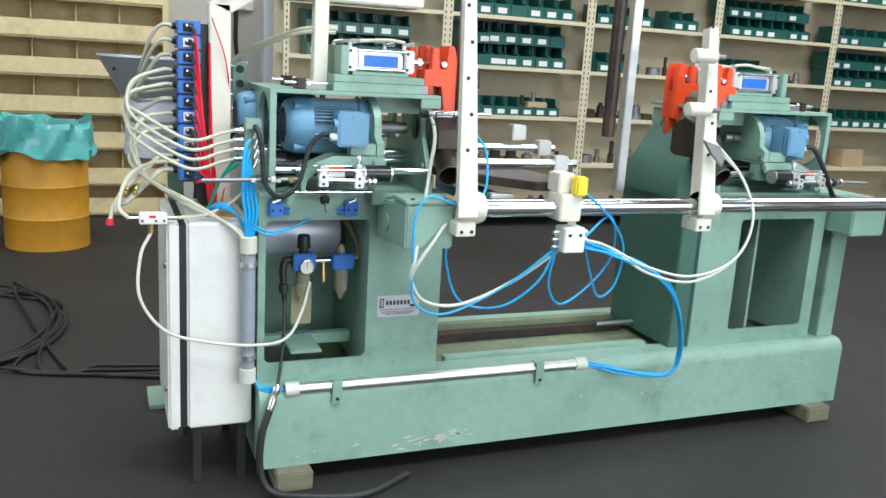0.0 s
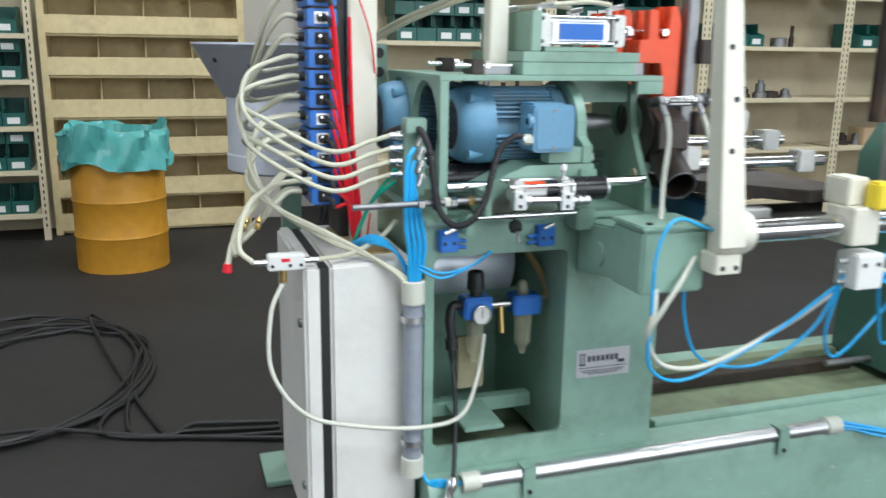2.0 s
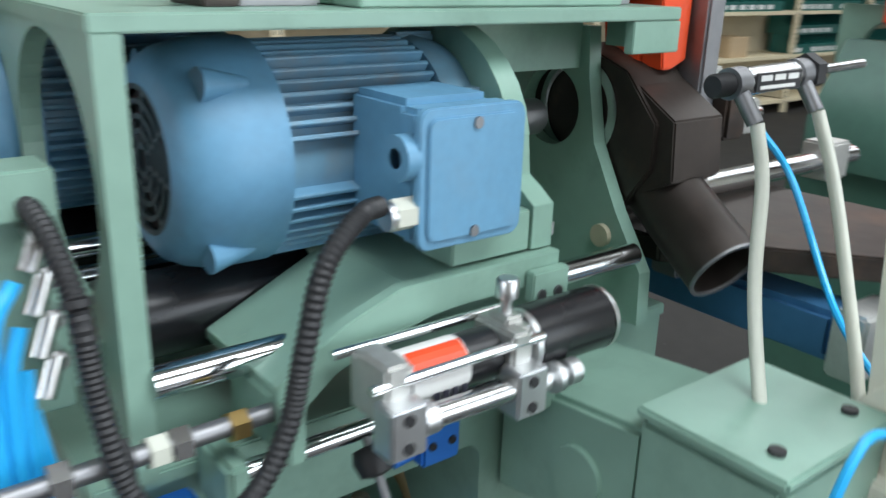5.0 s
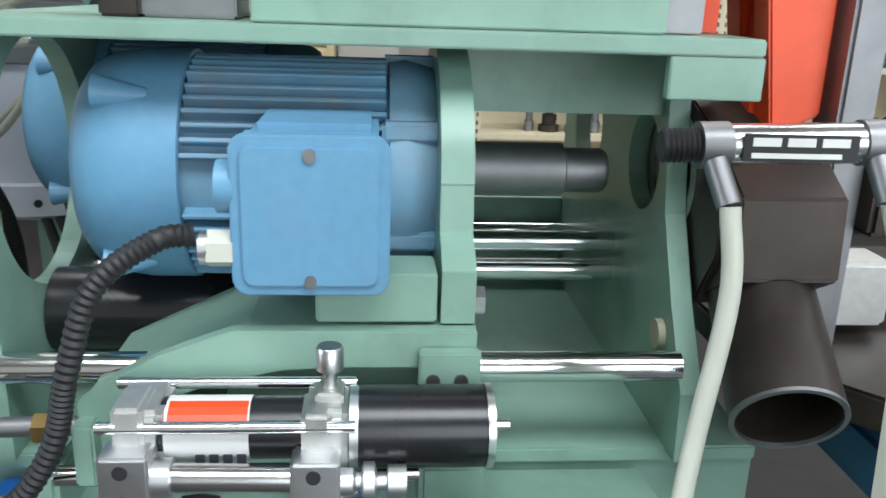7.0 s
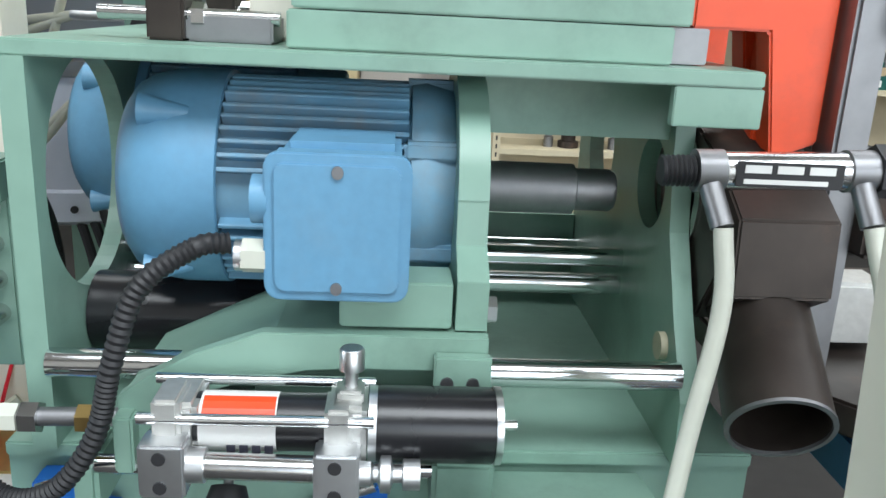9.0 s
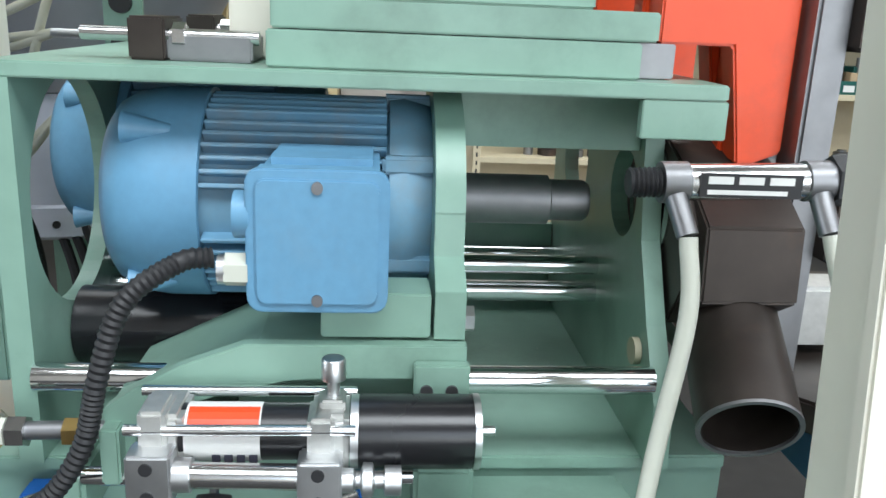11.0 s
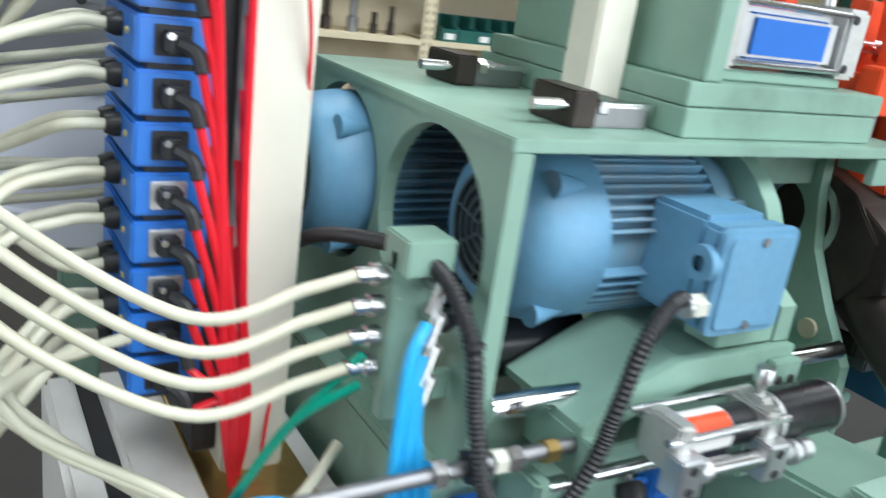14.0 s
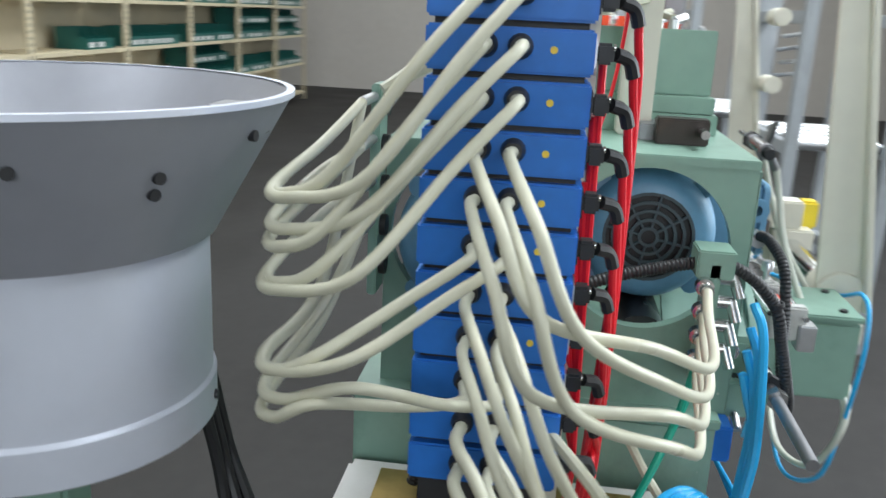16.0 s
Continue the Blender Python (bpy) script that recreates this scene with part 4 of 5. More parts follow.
# ---- dust hood and spout ----
hood = thing("dust_hood", "blackened welded steel chip hood with a round spout", "hood")
part("collar", lathe([(0.048, 0), (0.06, 0), (0.06, 0.03), (0.048, 0.03), (0.048, 0)], (0.5665, 0.118, 1.25), (1, 0, 0), 32), STEEL, hood)
six = [(0.20, 1.29), (0.12, 1.325), (0.05, 1.30), (0.005, 1.25), (0.005, 1.20), (0.04, 1.15), (0.12, 1.135), (0.20, 1.18)]
part("casing", slab(six, "x", 0.569, 0.655, 0.002), DARK_STEEL, hood)
part("chute", slab([(0.06, 1.30), (-0.015, 1.255), (-0.02, 1.19), (0.05, 1.15)], "x", 0.575, 0.660, 0.002), DARK_STEEL, hood)
a, b = Vector((0.622, 0.05, 1.185)), Vector((0.604, -0.078, 1.105))
ax = (b - a).normalized()
part("spout", lathe([(0.036, 0), (0.042, 0), (0.042, (b - a).length), (0.038, (b - a).length), (0.038, 0.01)], a, ax, 36), DARK_STEEL, hood, "bare round pipe spout with a bright cut rim")
part("rim", lathe([(0.0385, 0), (0.0425, 0), (0.0425, 0.003), (0.0385, 0.003), (0.0385, 0)], b, ax, 36), GREY_STEEL, hood)

pen = thing("pen_cylinder", "slim stainless pen cylinder with two threaded ends", "air cylinder")
P0, P1 = Vector((0.468, -0.128, 1.313)), Vector((0.62, -0.128, 1.318))
d = (P1 - P0).normalized()
part("barrel", cyl(P0 + d * 0.035, P0 + d * 0.125, 0.0125), STEEL, pen)
for k in (0.022, 0.122):
    part("cap", cyl(P0 + d * k, P0 + d * (k + 0.018), 0.014), GREY_STEEL, pen)
part("threaded_nose", lathe([(0, 0)] + [(0.0105 if i % 2 else 0.009, 0.0016 * i) for i in range(14)] + [(0, 0.022)], P0, d, 18), BLACK, pen)
part("nut", hexnut(P0 + d * 0.14, P0 + d * 0.155, 0.018), BLACK, pen)
part("rod", cyl(P0 + d * 0.15, P0 + d * 0.25, 0.005, seg=12), CHROME, pen)
part("print_panel", box(P0.x + 0.045, P0.x + 0.115, P0.y - 0.0135, P0.y - 0.0115, P0.z - 0.006, P0.z + 0.010), BLACK, pen, smooth=False)
for k in range(3):
    part("printed_bar", box(P0.x + 0.05 + 0.021 * k, P0.x + 0.067 + 0.021 * k, P0.y - 0.0142, P0.y - 0.0134, P0.z + 0.003, P0.z + 0.008), PAPER, pen, smooth=False)
part("printed_bar", box(P0.x + 0.05, P0.x + 0.105, P0.y - 0.0142, P0.y - 0.0134, P0.z - 0.004, P0.z - 0.001), PAPER, pen, smooth=False)
for k, dx in ((0.031, 0.006), (0.131, 0.004)):
    p = P0 + d * k
    part("barb", cyl(p + Vector((0, -0.008, -0.008)), p + Vector((dx, -0.022, -0.032)), 0.0075, seg=14), GREY_STEEL, pen)
h1 = [P0 + d * 0.031 + Vector((0.006, -0.024, -0.032)), (0.506, -0.165, 1.23), (0.487, -0.185, 1.14), (0.458, -0.23, 1.03), (0.425, -0.28, 0.94), (0.405, -0.31, 0.87)]
h2 = [P0 + d * 0.131 + Vector((0.004, -0.024, -0.032)), (0.612, -0.175, 1.22), (0.603, -0.21, 1.13), (0.56, -0.26, 1.04), (0.48, -0.31, 0.95), (0.42, -0.32, 0.87)]
tails = [(0.40, -0.30, 0.80), (0.46, -0.28, 0.72), (0.60, -0.26, 0.70), (0.78, -0.28, 0.78), (0.92, -0.33, 0.90)]
for p in (h1, h2):
    o = tagged(obj("air_hose", tube([*p, *tails], 0.0062, 10), HOSE_WHITE, None, True), "milky white air hose hanging from the pen cylinder", "hose", "white air hoses")

# ---- long bar and arms ----
BAR = (-0.315, 1.037)
bar = tagged(obj("long_bar", cyl((0.555, *BAR), (2.75, *BAR), 0.0275, seg=40), CHROME, None, True), "long polished steel bar along the machine front", "bar")


def arm(x, lean, top):
    s = thing("roller_stand", "cream-painted steel stand clamped on the long bar", "stand", "stands on the bar", (x, BAR[0], BAR[1]))
    part("hub", lathe([(0.0285, -0.012), (0.05, -0.012), (0.052, 0.045), (0.046, 0.062), (0.0285, 0.062), (0.0285, -0.012)], (0, 0, 0), (1, 0, 0), 36), CREAM, s)
    b = slab([(-0.05, -0.03), (-0.036, top), (0.0, top), (0.045, -0.03)], "x", -0.012, 0.0, 0.0015)
    bmesh.ops.transform(b, matrix=Matrix.Shear("XY", 4, (0, 0)) @ Matrix.Rotation(lean, 4, "X"), verts=b.verts)
    part("web", b, CREAM, s)
    b = box(-0.04, 0.026, -0.052, -0.040, -0.03, top, 0.002)
    for v in b.verts:
        v.co.x *= 1.0 - 0.45 * max(0, v.co.z) / top
    bmesh.ops.transform(b, matrix=Matrix.Rotation(lean, 4, "X"), verts=b.verts)
    part("flange", b, CREAM, s)
    part("foot_clamp", box(-0.04, 0.026, -0.045, 0.04, -0.085, -0.04, 0.003), CREAM, s)
    for dx in (-0.022, 0.012):
        part("socket_screw", cyl((dx, -0.047, -0.07), (dx, -0.0445, -0.07), 0.006, seg=12), BLACK, s)
    for k in range(5):
        z = 0.18 + 0.11 * k
        p = Matrix.Rotation(lean, 4, "X") @ Vector((0.0 if k % 2 else -0.012, -0.0535, z))
        part("socket_screw", cyl(p, p + Vector((0, 0.003, 0)), 0.0065, seg=12), BLACK, s)
    return s


la = arm(0.56, radians(-8), 0.72)
part("hub_cap", cyl((-0.022, 0, 0), (-0.0122, 0, 0), 0.05, seg=36, bev=0.002), CREAM, la)
ra = arm(1.48, radians(-8), 0.62)
for z, L in ((0.52, 0.09), (0.34, 0.09)):
    r = part("roller", cyl((-0.12, -0.02, z), (-0.03, -0.02, z), 0.024, bev=0.003), CREAM, ra, "cream plastic roller on a steel pin")
    part("pin", cyl((-0.03, -0.02, z), (0.01, -0.02, z), 0.009), GREY_STEEL, r)
part("lever", slab([(-0.07, 0.24), (0.0, 0.22), (0.025, 0.18), (0.02, 0.15), (-0.03, 0.19)], "y", -0.07, -0.055, 0.002), GREY_STEEL, ra)
rail = thing("tall_rail", "galvanised tall profile rail beside the arm", "rail")
part("profile", box(1.30, 1.335, -0.05, -0.01, 1.05, 5.8, 0.003), ALU, rail)
part("dark_tube", cyl((1.25, -0.03, 1.25), (1.25, -0.03, 5.8), 0.024), DARK_STEEL, rail)
rail2 = thing("tall_rail", "galvanised tall profile rail beside the arm", "rail")
part("profile", box(0.66, 0.69, 0.02, 0.06, 1.05, 5.8, 0.003), GREY_STEEL, rail2)
for z in (1.22, 1.40):
    part("bracket", box(0.69, 0.73, 0.0, 0.05, z, z + 0.06, 0.004), DARK_STEEL, rail2)

# middle valve block on the bar
vb = thing("bar_valve_block", "cream valve block with a yellow cap clamped on the bar", "valve block")
part("clamp", box(0.885, 0.965, -0.36, -0.27, 0.995, 1.085, 0.004), CREAM, vb)
part("upper_block", box(0.89, 0.95, -0.33, -0.25, 1.085, 1.15, 0.004), CREAM, vb)
part("yellow_cap", box(0.93, 0.975, -0.375, -0.335, 1.08, 1.145, 0.006), YELLOW_CAP, vb)
lv = part("lower_valve", box(0.905, 0.985, -0.37, -0.30, 0.89, 0.975, 0.004), PAPER, vb)
for dx in (0.02, 0.06):
    part("socket_screw", cyl((0.905 + dx, -0.3715, 0.95), (0.905 + dx, -0.369, 0.95), 0.006, seg=12), BLACK, lv)
for k in range(3):
    part("fitting", cyl((0.985, -0.335, 0.905 + 0.025 * k), (1.01, -0.335, 0.905 + 0.025 * k), 0.007, seg=12), ALU, lv)
    part("fitting", cyl((0.88, -0.335, 0.905 + 0.025 * k), (0.905, -0.335, 0.905 + 0.025 * k), 0.007, seg=12), ALU, lv)

# feed table between the heads
tb = thing("feed_table", "dark channel feed table with blue cylinder between the heads", "feed table")
part("channel", slab([(0.62, 0.02), (0.85, -0.25), (1.0, -0.25), (0.95, 0.35), (0.62, 0.35)], "z", 1.08, 1.11, 0.003), DARK_STEEL, tb)
part("blue_cylinder", box(0.72, 0.79, -0.15, 0.36, 0.99, 1.05, 0.008), mat("dull_blue_anodised", (0.05, 0.17, 0.34), 0.4, 0.3, 60, 0.1), tb)
part("cylinder_end", box(0.712, 0.798, -0.19, -0.15, 0.98, 1.06, 0.004), ALU_CAST, tb)
part("cross_rod", cyl((0.62, 0.1, 1.13), (1.2, 0.1, 1.13), 0.016), CHROME, tb)
part("cross_rod", cyl((0.62, 0.28, 1.17), (1.2, 0.28, 1.17), 0.014), CHROME, tb)
for x, y, z in ((1.1, 0.08, 1.10), (1.12, 0.26, 1.14), (0.70, 0.06, 1.12), (1.0, 0.26, 1.20)):
    part("rod_block", box(x, x + 0.06, y, y + 0.05, z, z + 0.06, 0.004), ALU_CAST, tb)

# ---- blue tubes from the conduit to the valve block ----
rt = random.Random(11)
for k in range(6):
    o = [(rt.uniform(-0.012, 0.012), rt.uniform(-0.012, 0.012)) for _ in range(9)]
    base = [(1.24, -0.035, 0.352), (1.38, -0.07, 0.33), (1.50, -0.10, 0.315), (1.585, -0.13, 0.33), (1.60, -0.16, 0.42), (1.53, -0.22, 0.58), (1.40, -0.29, 0.74), (1.22, -0.34, 0.84), (1.0, -0.345, 0.91)]
    tagged(obj("blue_tube", tube([(x, y + a, z + b) for (x, y, z), (a, b) in zip(base, o)], 0.0045, 8), SKY_BLUE, None, True), "light blue air tube sagging from the conduit to the valve block", "tube", "light blue tubes")
loops = [
    [(1.0, -0.33, 0.93), (1.12, -0.30, 1.0), (1.18, -0.25, 0.86), (1.12, -0.22, 0.74), (0.98, -0.26, 0.68), (0.90, -0.30, 0.76), (0.90, -0.33, 0.90)],
    [(0.90, -0.335, 0.92), (0.86, -0.30, 0.78), (0.75, -0.25, 0.68), (0.62, -0.2, 0.69), (0.56, -0.2, 0.82), (0.55, -0.22, 0.95)],
    [(0.72, -0.02, 1.24), (0.745, -0.06, 1.18), (0.70, -0.16, 1.06), (0.56, -0.30, 1.04), (0.44, -0.32, 1.075), (0.395, -0.32, 1.0), (0.40, -0.31, 0.85), (0.42, -0.29, 0.72), (0.55, -0.26, 0.67), (0.76, -0.28, 0.77), (0.90, -0.335, 0.905)],
    [(1.0, -0.34, 0.92), (1.06, -0.30, 0.80), (1.13, -0.26, 0.70), (1.2, -0.25, 0.74), (1.2, -0.28, 0.88), (1.1, -0.33, 1.0), (0.98, -0.35, 1.09)],
]
for p in loops:
    tagged(obj("blue_tube", tube(p, 0.0042, 8), SKY_BLUE, None, True), "light blue air tube in a loose loop under the bar", "tube", "light blue tubes")
for dy in (0, 0.02):
    p = [(0.99, -0.335, 0.93), (1.1, -0.34, 0.90), (1.25, -0.36, 0.83 - dy), (1.42, -0.40, 0.80 - dy), (1.60, -0.40, 0.86), (1.69, -0.36, 1.0), (1.68, -0.28, 1.14), (1.6, -0.2, 1.24 + dy)]
    tagged(obj("air_hose", tube(p, 0.005, 8), HOSE_WHITE, None, True), "milky white air hose sagging under the bar", "hose", "white air hoses")

# ---- corrugated motor cable ----
cbl = [(0.178, -0.057, 1.234), (0.155, -0.066, 1.232), (0.118, -0.08, 1.205), (0.098, -0.085, 1.15), (0.082, -0.085, 1.09), (0.05, -0.085, 1.045), (0.01, -0.08, 1.035), (-0.022, -0.07, 1.07), (-0.032, -0.05, 1.14), (-0.034, -0.03, 1.20), (-0.042, 0.03, 1.245), (-0.06, 0.12, 1.24), (-0.085, 0.24, 1.20), (-0.11, 0.35, 1.10), (-0.13, 0.40, 0.95)]
tagged(obj("motor_cable", tube(cbl, 0.0084, 12, 10, ribs=0.0013), BLACK, None, True), "black corrugated sleeve cable looping from the motor junction box", "cable")
tagged(obj("cable_tie", lathe([(0.0078, 0), (0.0100, 0), (0.0100, 0.005), (0.0078, 0.005), (0.0078, 0)], (-0.034, -0.035, 1.195), (0, 0.3, 1), 16), BLACK, None, True), "black cable tie round the motor cable", "cable tie")

# ---- manifold strip with fittings beside the head ----
mani = thing("manifold_strip", "green bracket strip with rows of hose fittings", "manifold", at=(0.012, 0.015, 0.0))
part("strip", box(-0.085, -0.035, 0.03, 0.045, 1.085, 1.255, 0.002), GREEN, mani)
part("holder", box(-0.036, -0.001, 0.03, 0.04, 1.10, 1.13, 0.001), GREEN, mani)
part("cap_block", box(-0.085, -0.035, 0.015, 0.06, 1.235, 1.27, 0.002), GREEN, mani)
mani2 = thing("manifold_strip", "green bracket strip with rows of hose fittings", "manifold")
part("strip", box(-0.052, -0.003, 0.47, 0.482, 1.17, 1.44, 0.002), GREEN, mani2)
FITZ = [1.228, 1.197, 1.166, 1.135]
for k, z in enumerate(FITZ):
    f = part("fitting", lathe([(0, 0), (0.011, 0), (0.011, 0.012), (0.008, 0.014), (0.008, 0.028), (0, 0.028)], (-0.087, 0.05, z), (-1, 0, 0), 16), STEEL, mani)
    e = part("elbow", cyl((-0.05, 0.03, z), (-0.05, 0.006, z), 0.0085, seg=12), STEEL, mani)
    part("elbow_arm", cyl((-0.05, 0.008, z + 0.004), (-0.062, 0.0, z - 0.022), 0.007, seg=12), STEEL, e)
for k in range(5):
    z = 1.415 - 0.052 * k
    part("port", cyl((-0.028, 0.462, z), (-0.028, 0.47, z), 0.014), BLACK, mani2)
    part("nipple", cyl((-0.12, 0.478, z + 0.01), (-0.052, 0.478, z + 0.01), 0.006, seg=12), ALU, mani2)
for k, z in enumerate(FITZ):
    p = [(-0.062, 0.0, z - 0.022), (-0.082 + 0.008 * k, -0.012, z - 0.06), (-0.088 + 0.012 * k, -0.022, 1.04), (-0.08 + 0.0125 * k, -0.022, 0.97), (-0.074 + 0.006 * k, -0.012, 0.88)]
    tagged(obj("blue_tube", tube(p, 0.0058, 8), SKY_BLUE, None, True), "light blue air tube running from the manifold into the conduit", "tube", "light blue tubes")
for k in range(2):
    p = [(-0.09, 0.06, 1.15 - 0.03 * k), (-0.14, 0.09, 1.07), (-0.17, 0.13, 0.98), (-0.18 + 0.01 * k, 0.16, 0.93)]
    tagged(obj("green_tube", tube(p, 0.0048, 8), TEAL, None, True), "green air tube bending down from the manifold", "tube", "green tubes")
for k in range(4):
    p = [(-0.19 + 0.01 * k, 0.14, 0.95), (-0.14, 0.08 - 0.01 * k, 0.985 - 0.004 * k), (-0.095, 0.03, 0.95), (-0.072 + 0.004 * k, -0.005, 0.88)]
    tagged(obj("blue_tube", tube(p, 0.0048, 8), SKY_BLUE, None, True), "light blue air tube crossing the cabinet top", "tube", "light blue tubes")
    p = [(-0.045, -0.01, 0.40), (-0.03, -0.02, 0.365), (0.0, -0.03, 0.352 + 0.005 * k), (0.06, -0.033, 0.353)]
    tagged(obj("blue_tube", tube(p, 0.0052, 8), SKY_BLUE, None, True), "light blue air tube passing between two conduits", "tube", "light blue tubes")
for k in range(2):
    p = [(-0.055, -0.02, 0.93 - 0.01 * k), (0.0, -0.03, 0.91 - 0.012 * k), (0.08, -0.015, 0.92), (0.14, 0.01, 0.945)]
    tagged(obj("blue_tube", tube(p, 0.0035, 8), SKY_BLUE, None, True), "thin light blue air tube to the limit valve", "tube", "light blue tubes")

# ---- pole and valve stack ----
pole = thing("bent_pole", "cream-painted square tube pole with a slanting arm", "pole")
PX, PYY = -0.165, 0.22
part("tube", box(PX, PX + 0.07, PYY, PYY + 0.07, 0.93, 1.63, 0.004), CREAM, pole)
b = slab([(PX, 1.63), (PX + 0.07, 1.60), (PX + 0.36, 1.78), (PX + 0.36, 1.85)], "y", PYY, PYY + 0.07, 0.003)
part("slanting_arm", b, CREAM, pole)
part("beam", box(PX + 0.36, PX + 0.75, PYY, PYY + 0.07, 1.78, 1.85, 0.003), CREAM, pole)
part("red_button", lathe([(0, 0), (0.012, 0), (0.012, 0.01), (0.018, 0.012), (0.016, 0.024), (0, 0.028)], (PX + 0.05, PYY, 1.655), (0, -0.5, 1), 20), RED, pole)

stack = thing("valve_stack", "upright stack of blue solenoid valves with hoses", "valve stack")
part("mounting_rail", box(-0.192, -0.166, 0.245, 0.385, 0.95, 1.56, 0.002), BLACK, stack)
VZ = [1.546 - 0.0485 * k for k in range(11)]
LEDX = -0.264
VENTS = []
for k, z in enumerate(VZ):
    v = part("valve", box(LEDX, LEDX + 0.072, 0.228, 0.387, z - 0.0212, z + 0.0212, 0.0025), CYAN_BLUE, stack)
    part("gap_plate", box(LEDX + 0.012, LEDX + 0.07, 0.235, 0.38, z - 0.0275, z - 0.0213), BLACK, v, smooth=False)
    part("indicator", cyl((LEDX - 0.0015, 0.266, z + 0.002), (LEDX + 0.001, 0.266, z + 0.002), 0.0036, seg=10), LED, v)
    part("socket_frame", box(LEDX + 0.016, LEDX + 0.05, 0.2255, 0.2285, z - 0.014, z + 0.014, 0.001), ALU if k in (1, 6, 7, 8) else BLACK, v, smooth=False)
    pl = part("plug", box(LEDX + 0.022, LEDX + 0.044, 0.209, 0.2265, z - 0.010, z + 0.010, 0.003), BLACK, v)
    part("plug_screw", cyl((LEDX + 0.027, 0.208, z + 0.006), (LEDX + 0.027, 0.210, z + 0.006), 0.0035, seg=10), STEEL, pl)
    part("plug_tail", tube([(LEDX + 0.036, 0.207, z), (LEDX + 0.046, 0.193, z - 0.006), (LEDX + 0.050, 0.187, z - 0.022)], 0.007, 8, 4), BLACK, pl)
    for y in (0.297, 0.330):
        part("collet", lathe([(0, 0), (0.012, 0), (0.012, 0.006), (0.009, 0.014), (0, 0.014)], (LEDX, y, z + 0.004), (-1, 0, 0), 14), BLACK, v)
    VENTS.append(z + 0.004)
    p = [(LEDX + 0.050, 0.187, z - 0.022), (LEDX + 0.06 + 0.003 * k, 0.18, z - 0.12), (-0.178 + 0.004 * (k % 4), 0.18 + 0.006 * (k % 3), 1.04), (-0.16, 0.195, 0.935)]
    if z - 0.12 < 1.05:
        p.pop(1)
    tagged(obj("red_tube", tube(p, 0.0045, 8), RED, None, True), "red cable running down from a solenoid plug", "cable", "red cables")
tagged(obj("red_tube", tube([(-0.16, 0.19, 1.58), (-0.115, 0.20, 1.45), (-0.095, 0.235, 1.3), (-0.10, 0.24, 1.1), (-0.13, 0.2, 0.94)], 0.0022, 8), RED, None, True), "thin red wire in front of the pole", "cable", "red cables")
for k in range(6):
    p = [(-0.165, 0.215 + 0.004 * k, 1.50 - 0.07 * k), (-0.16 + 0.002 * k, 0.21, 1.2 - 0.03 * k), (-0.145 - 0.004 * k, 0.205, 1.02), (-0.15, 0.21, 0.935)]
    tagged(obj("red_tube", tube(p, 0.0045, 8), RED, None, True), "red cable running down beside the pole", "cable", "red cables")

# milky hoses of the stack
rh = random.Random(21)


def hose(pts, r=0.0059):
    tagged(obj("air_hose", tube(pts, r, 10, 9), HOSE, None, True), "milky translucent air hose looping from the valve stack", "hose", "milky hoses")


for k, z in enumerate(VENTS):
    for j, y in enumerate((0.297, 0.330)):
        start = [(LEDX - 0.012, y, z), (LEDX - 0.05, y, z - 0.002)]
        q = rh.uniform(-0.012, 0.012)
        if k in (3, 4):
            i = (k - 3) * 2 + (1 - j)
            zz = FITZ[i]
            hose([*start, (LEDX - 0.13 - 0.01 * i, y - 0.03, z - 0.04), (LEDX - 0.16, y - 0.07, z - 0.11 - 0.01 * i), (LEDX - 0.11, 0.16 - 0.01 * i, zz + 0.03), (LEDX + 0.02, 0.08, zz - 0.035), (-0.146, 0.07, zz - 0.012), (-0.103, 0.065, zz)])
        elif k in (6, 7):
            hose([*start, (LEDX - 0.11, y - 0.02, z - 0.02), (LEDX - 0.15 - q, y - 0.06, z - 0.10), (LEDX - 0.10, y - 0.12, 1.05), (-0.24, 0.12, 0.98 + q), (-0.15, 0.03, 0.94), (-0.085 + 0.01 * j, -0.008, 0.885), (-0.066, -0.01, 0.80)])
        elif k >= 9:
            hose([*start, (LEDX - 0.09, y - 0.03, z - 0.03), (LEDX - 0.17, y - 0.08, z - 0.10), (LEDX - 0.205, 0.12, 0.98), (LEDX - 0.222 + 0.02 * j, 0.085, 0.935 + 0.02 * j)], 0.007)
        else:
            bend = (1.385 - 0.04 * k if k < 3 else 1.235 - 0.012 * (k - 5)) - 0.012 * j + q
            out = LEDX - 0.105 - 0.012 * (k % 3) + q
            hose([*start, (LEDX - 0.085, y + 0.045, (z * 2 + bend) / 3), (out, y + 0.12, bend + 0.012), (out + 0.012, 0.485 + 0.008 * j, bend - 0.012), (out + 0.05, 0.515, bend - 0.012), (LEDX + 0.06, 0.50, bend + 0.012), (-0.118, 0.478, 1.425 - 0.052 * (k % 5))])
tagged(obj("red_plug", lathe([(0, 0), (0.010, 0), (0.012, 0.02), (0.008, 0.022), (0, 0.022)], (LEDX - 0.222, 0.085, 0.938), (-0.1, 0, -1), 14), RED, None, True), "red plastic plug on a hose end", "plug")
for dz in (0, 0.012):
    tagged(obj("air_hose", tube([(-0.06, 0.466, 1.435), (-0.02, 0.40, 1.47 + dz), (0.06, 0.28, 1.52 + dz), (0.14, 0.16, 1.555 + dz), (0.24, 0.13, 1.56 + dz)], 0.007, 8), HOSE, None, True), "milky air hose rising to the post", "hose", "milky hoses")

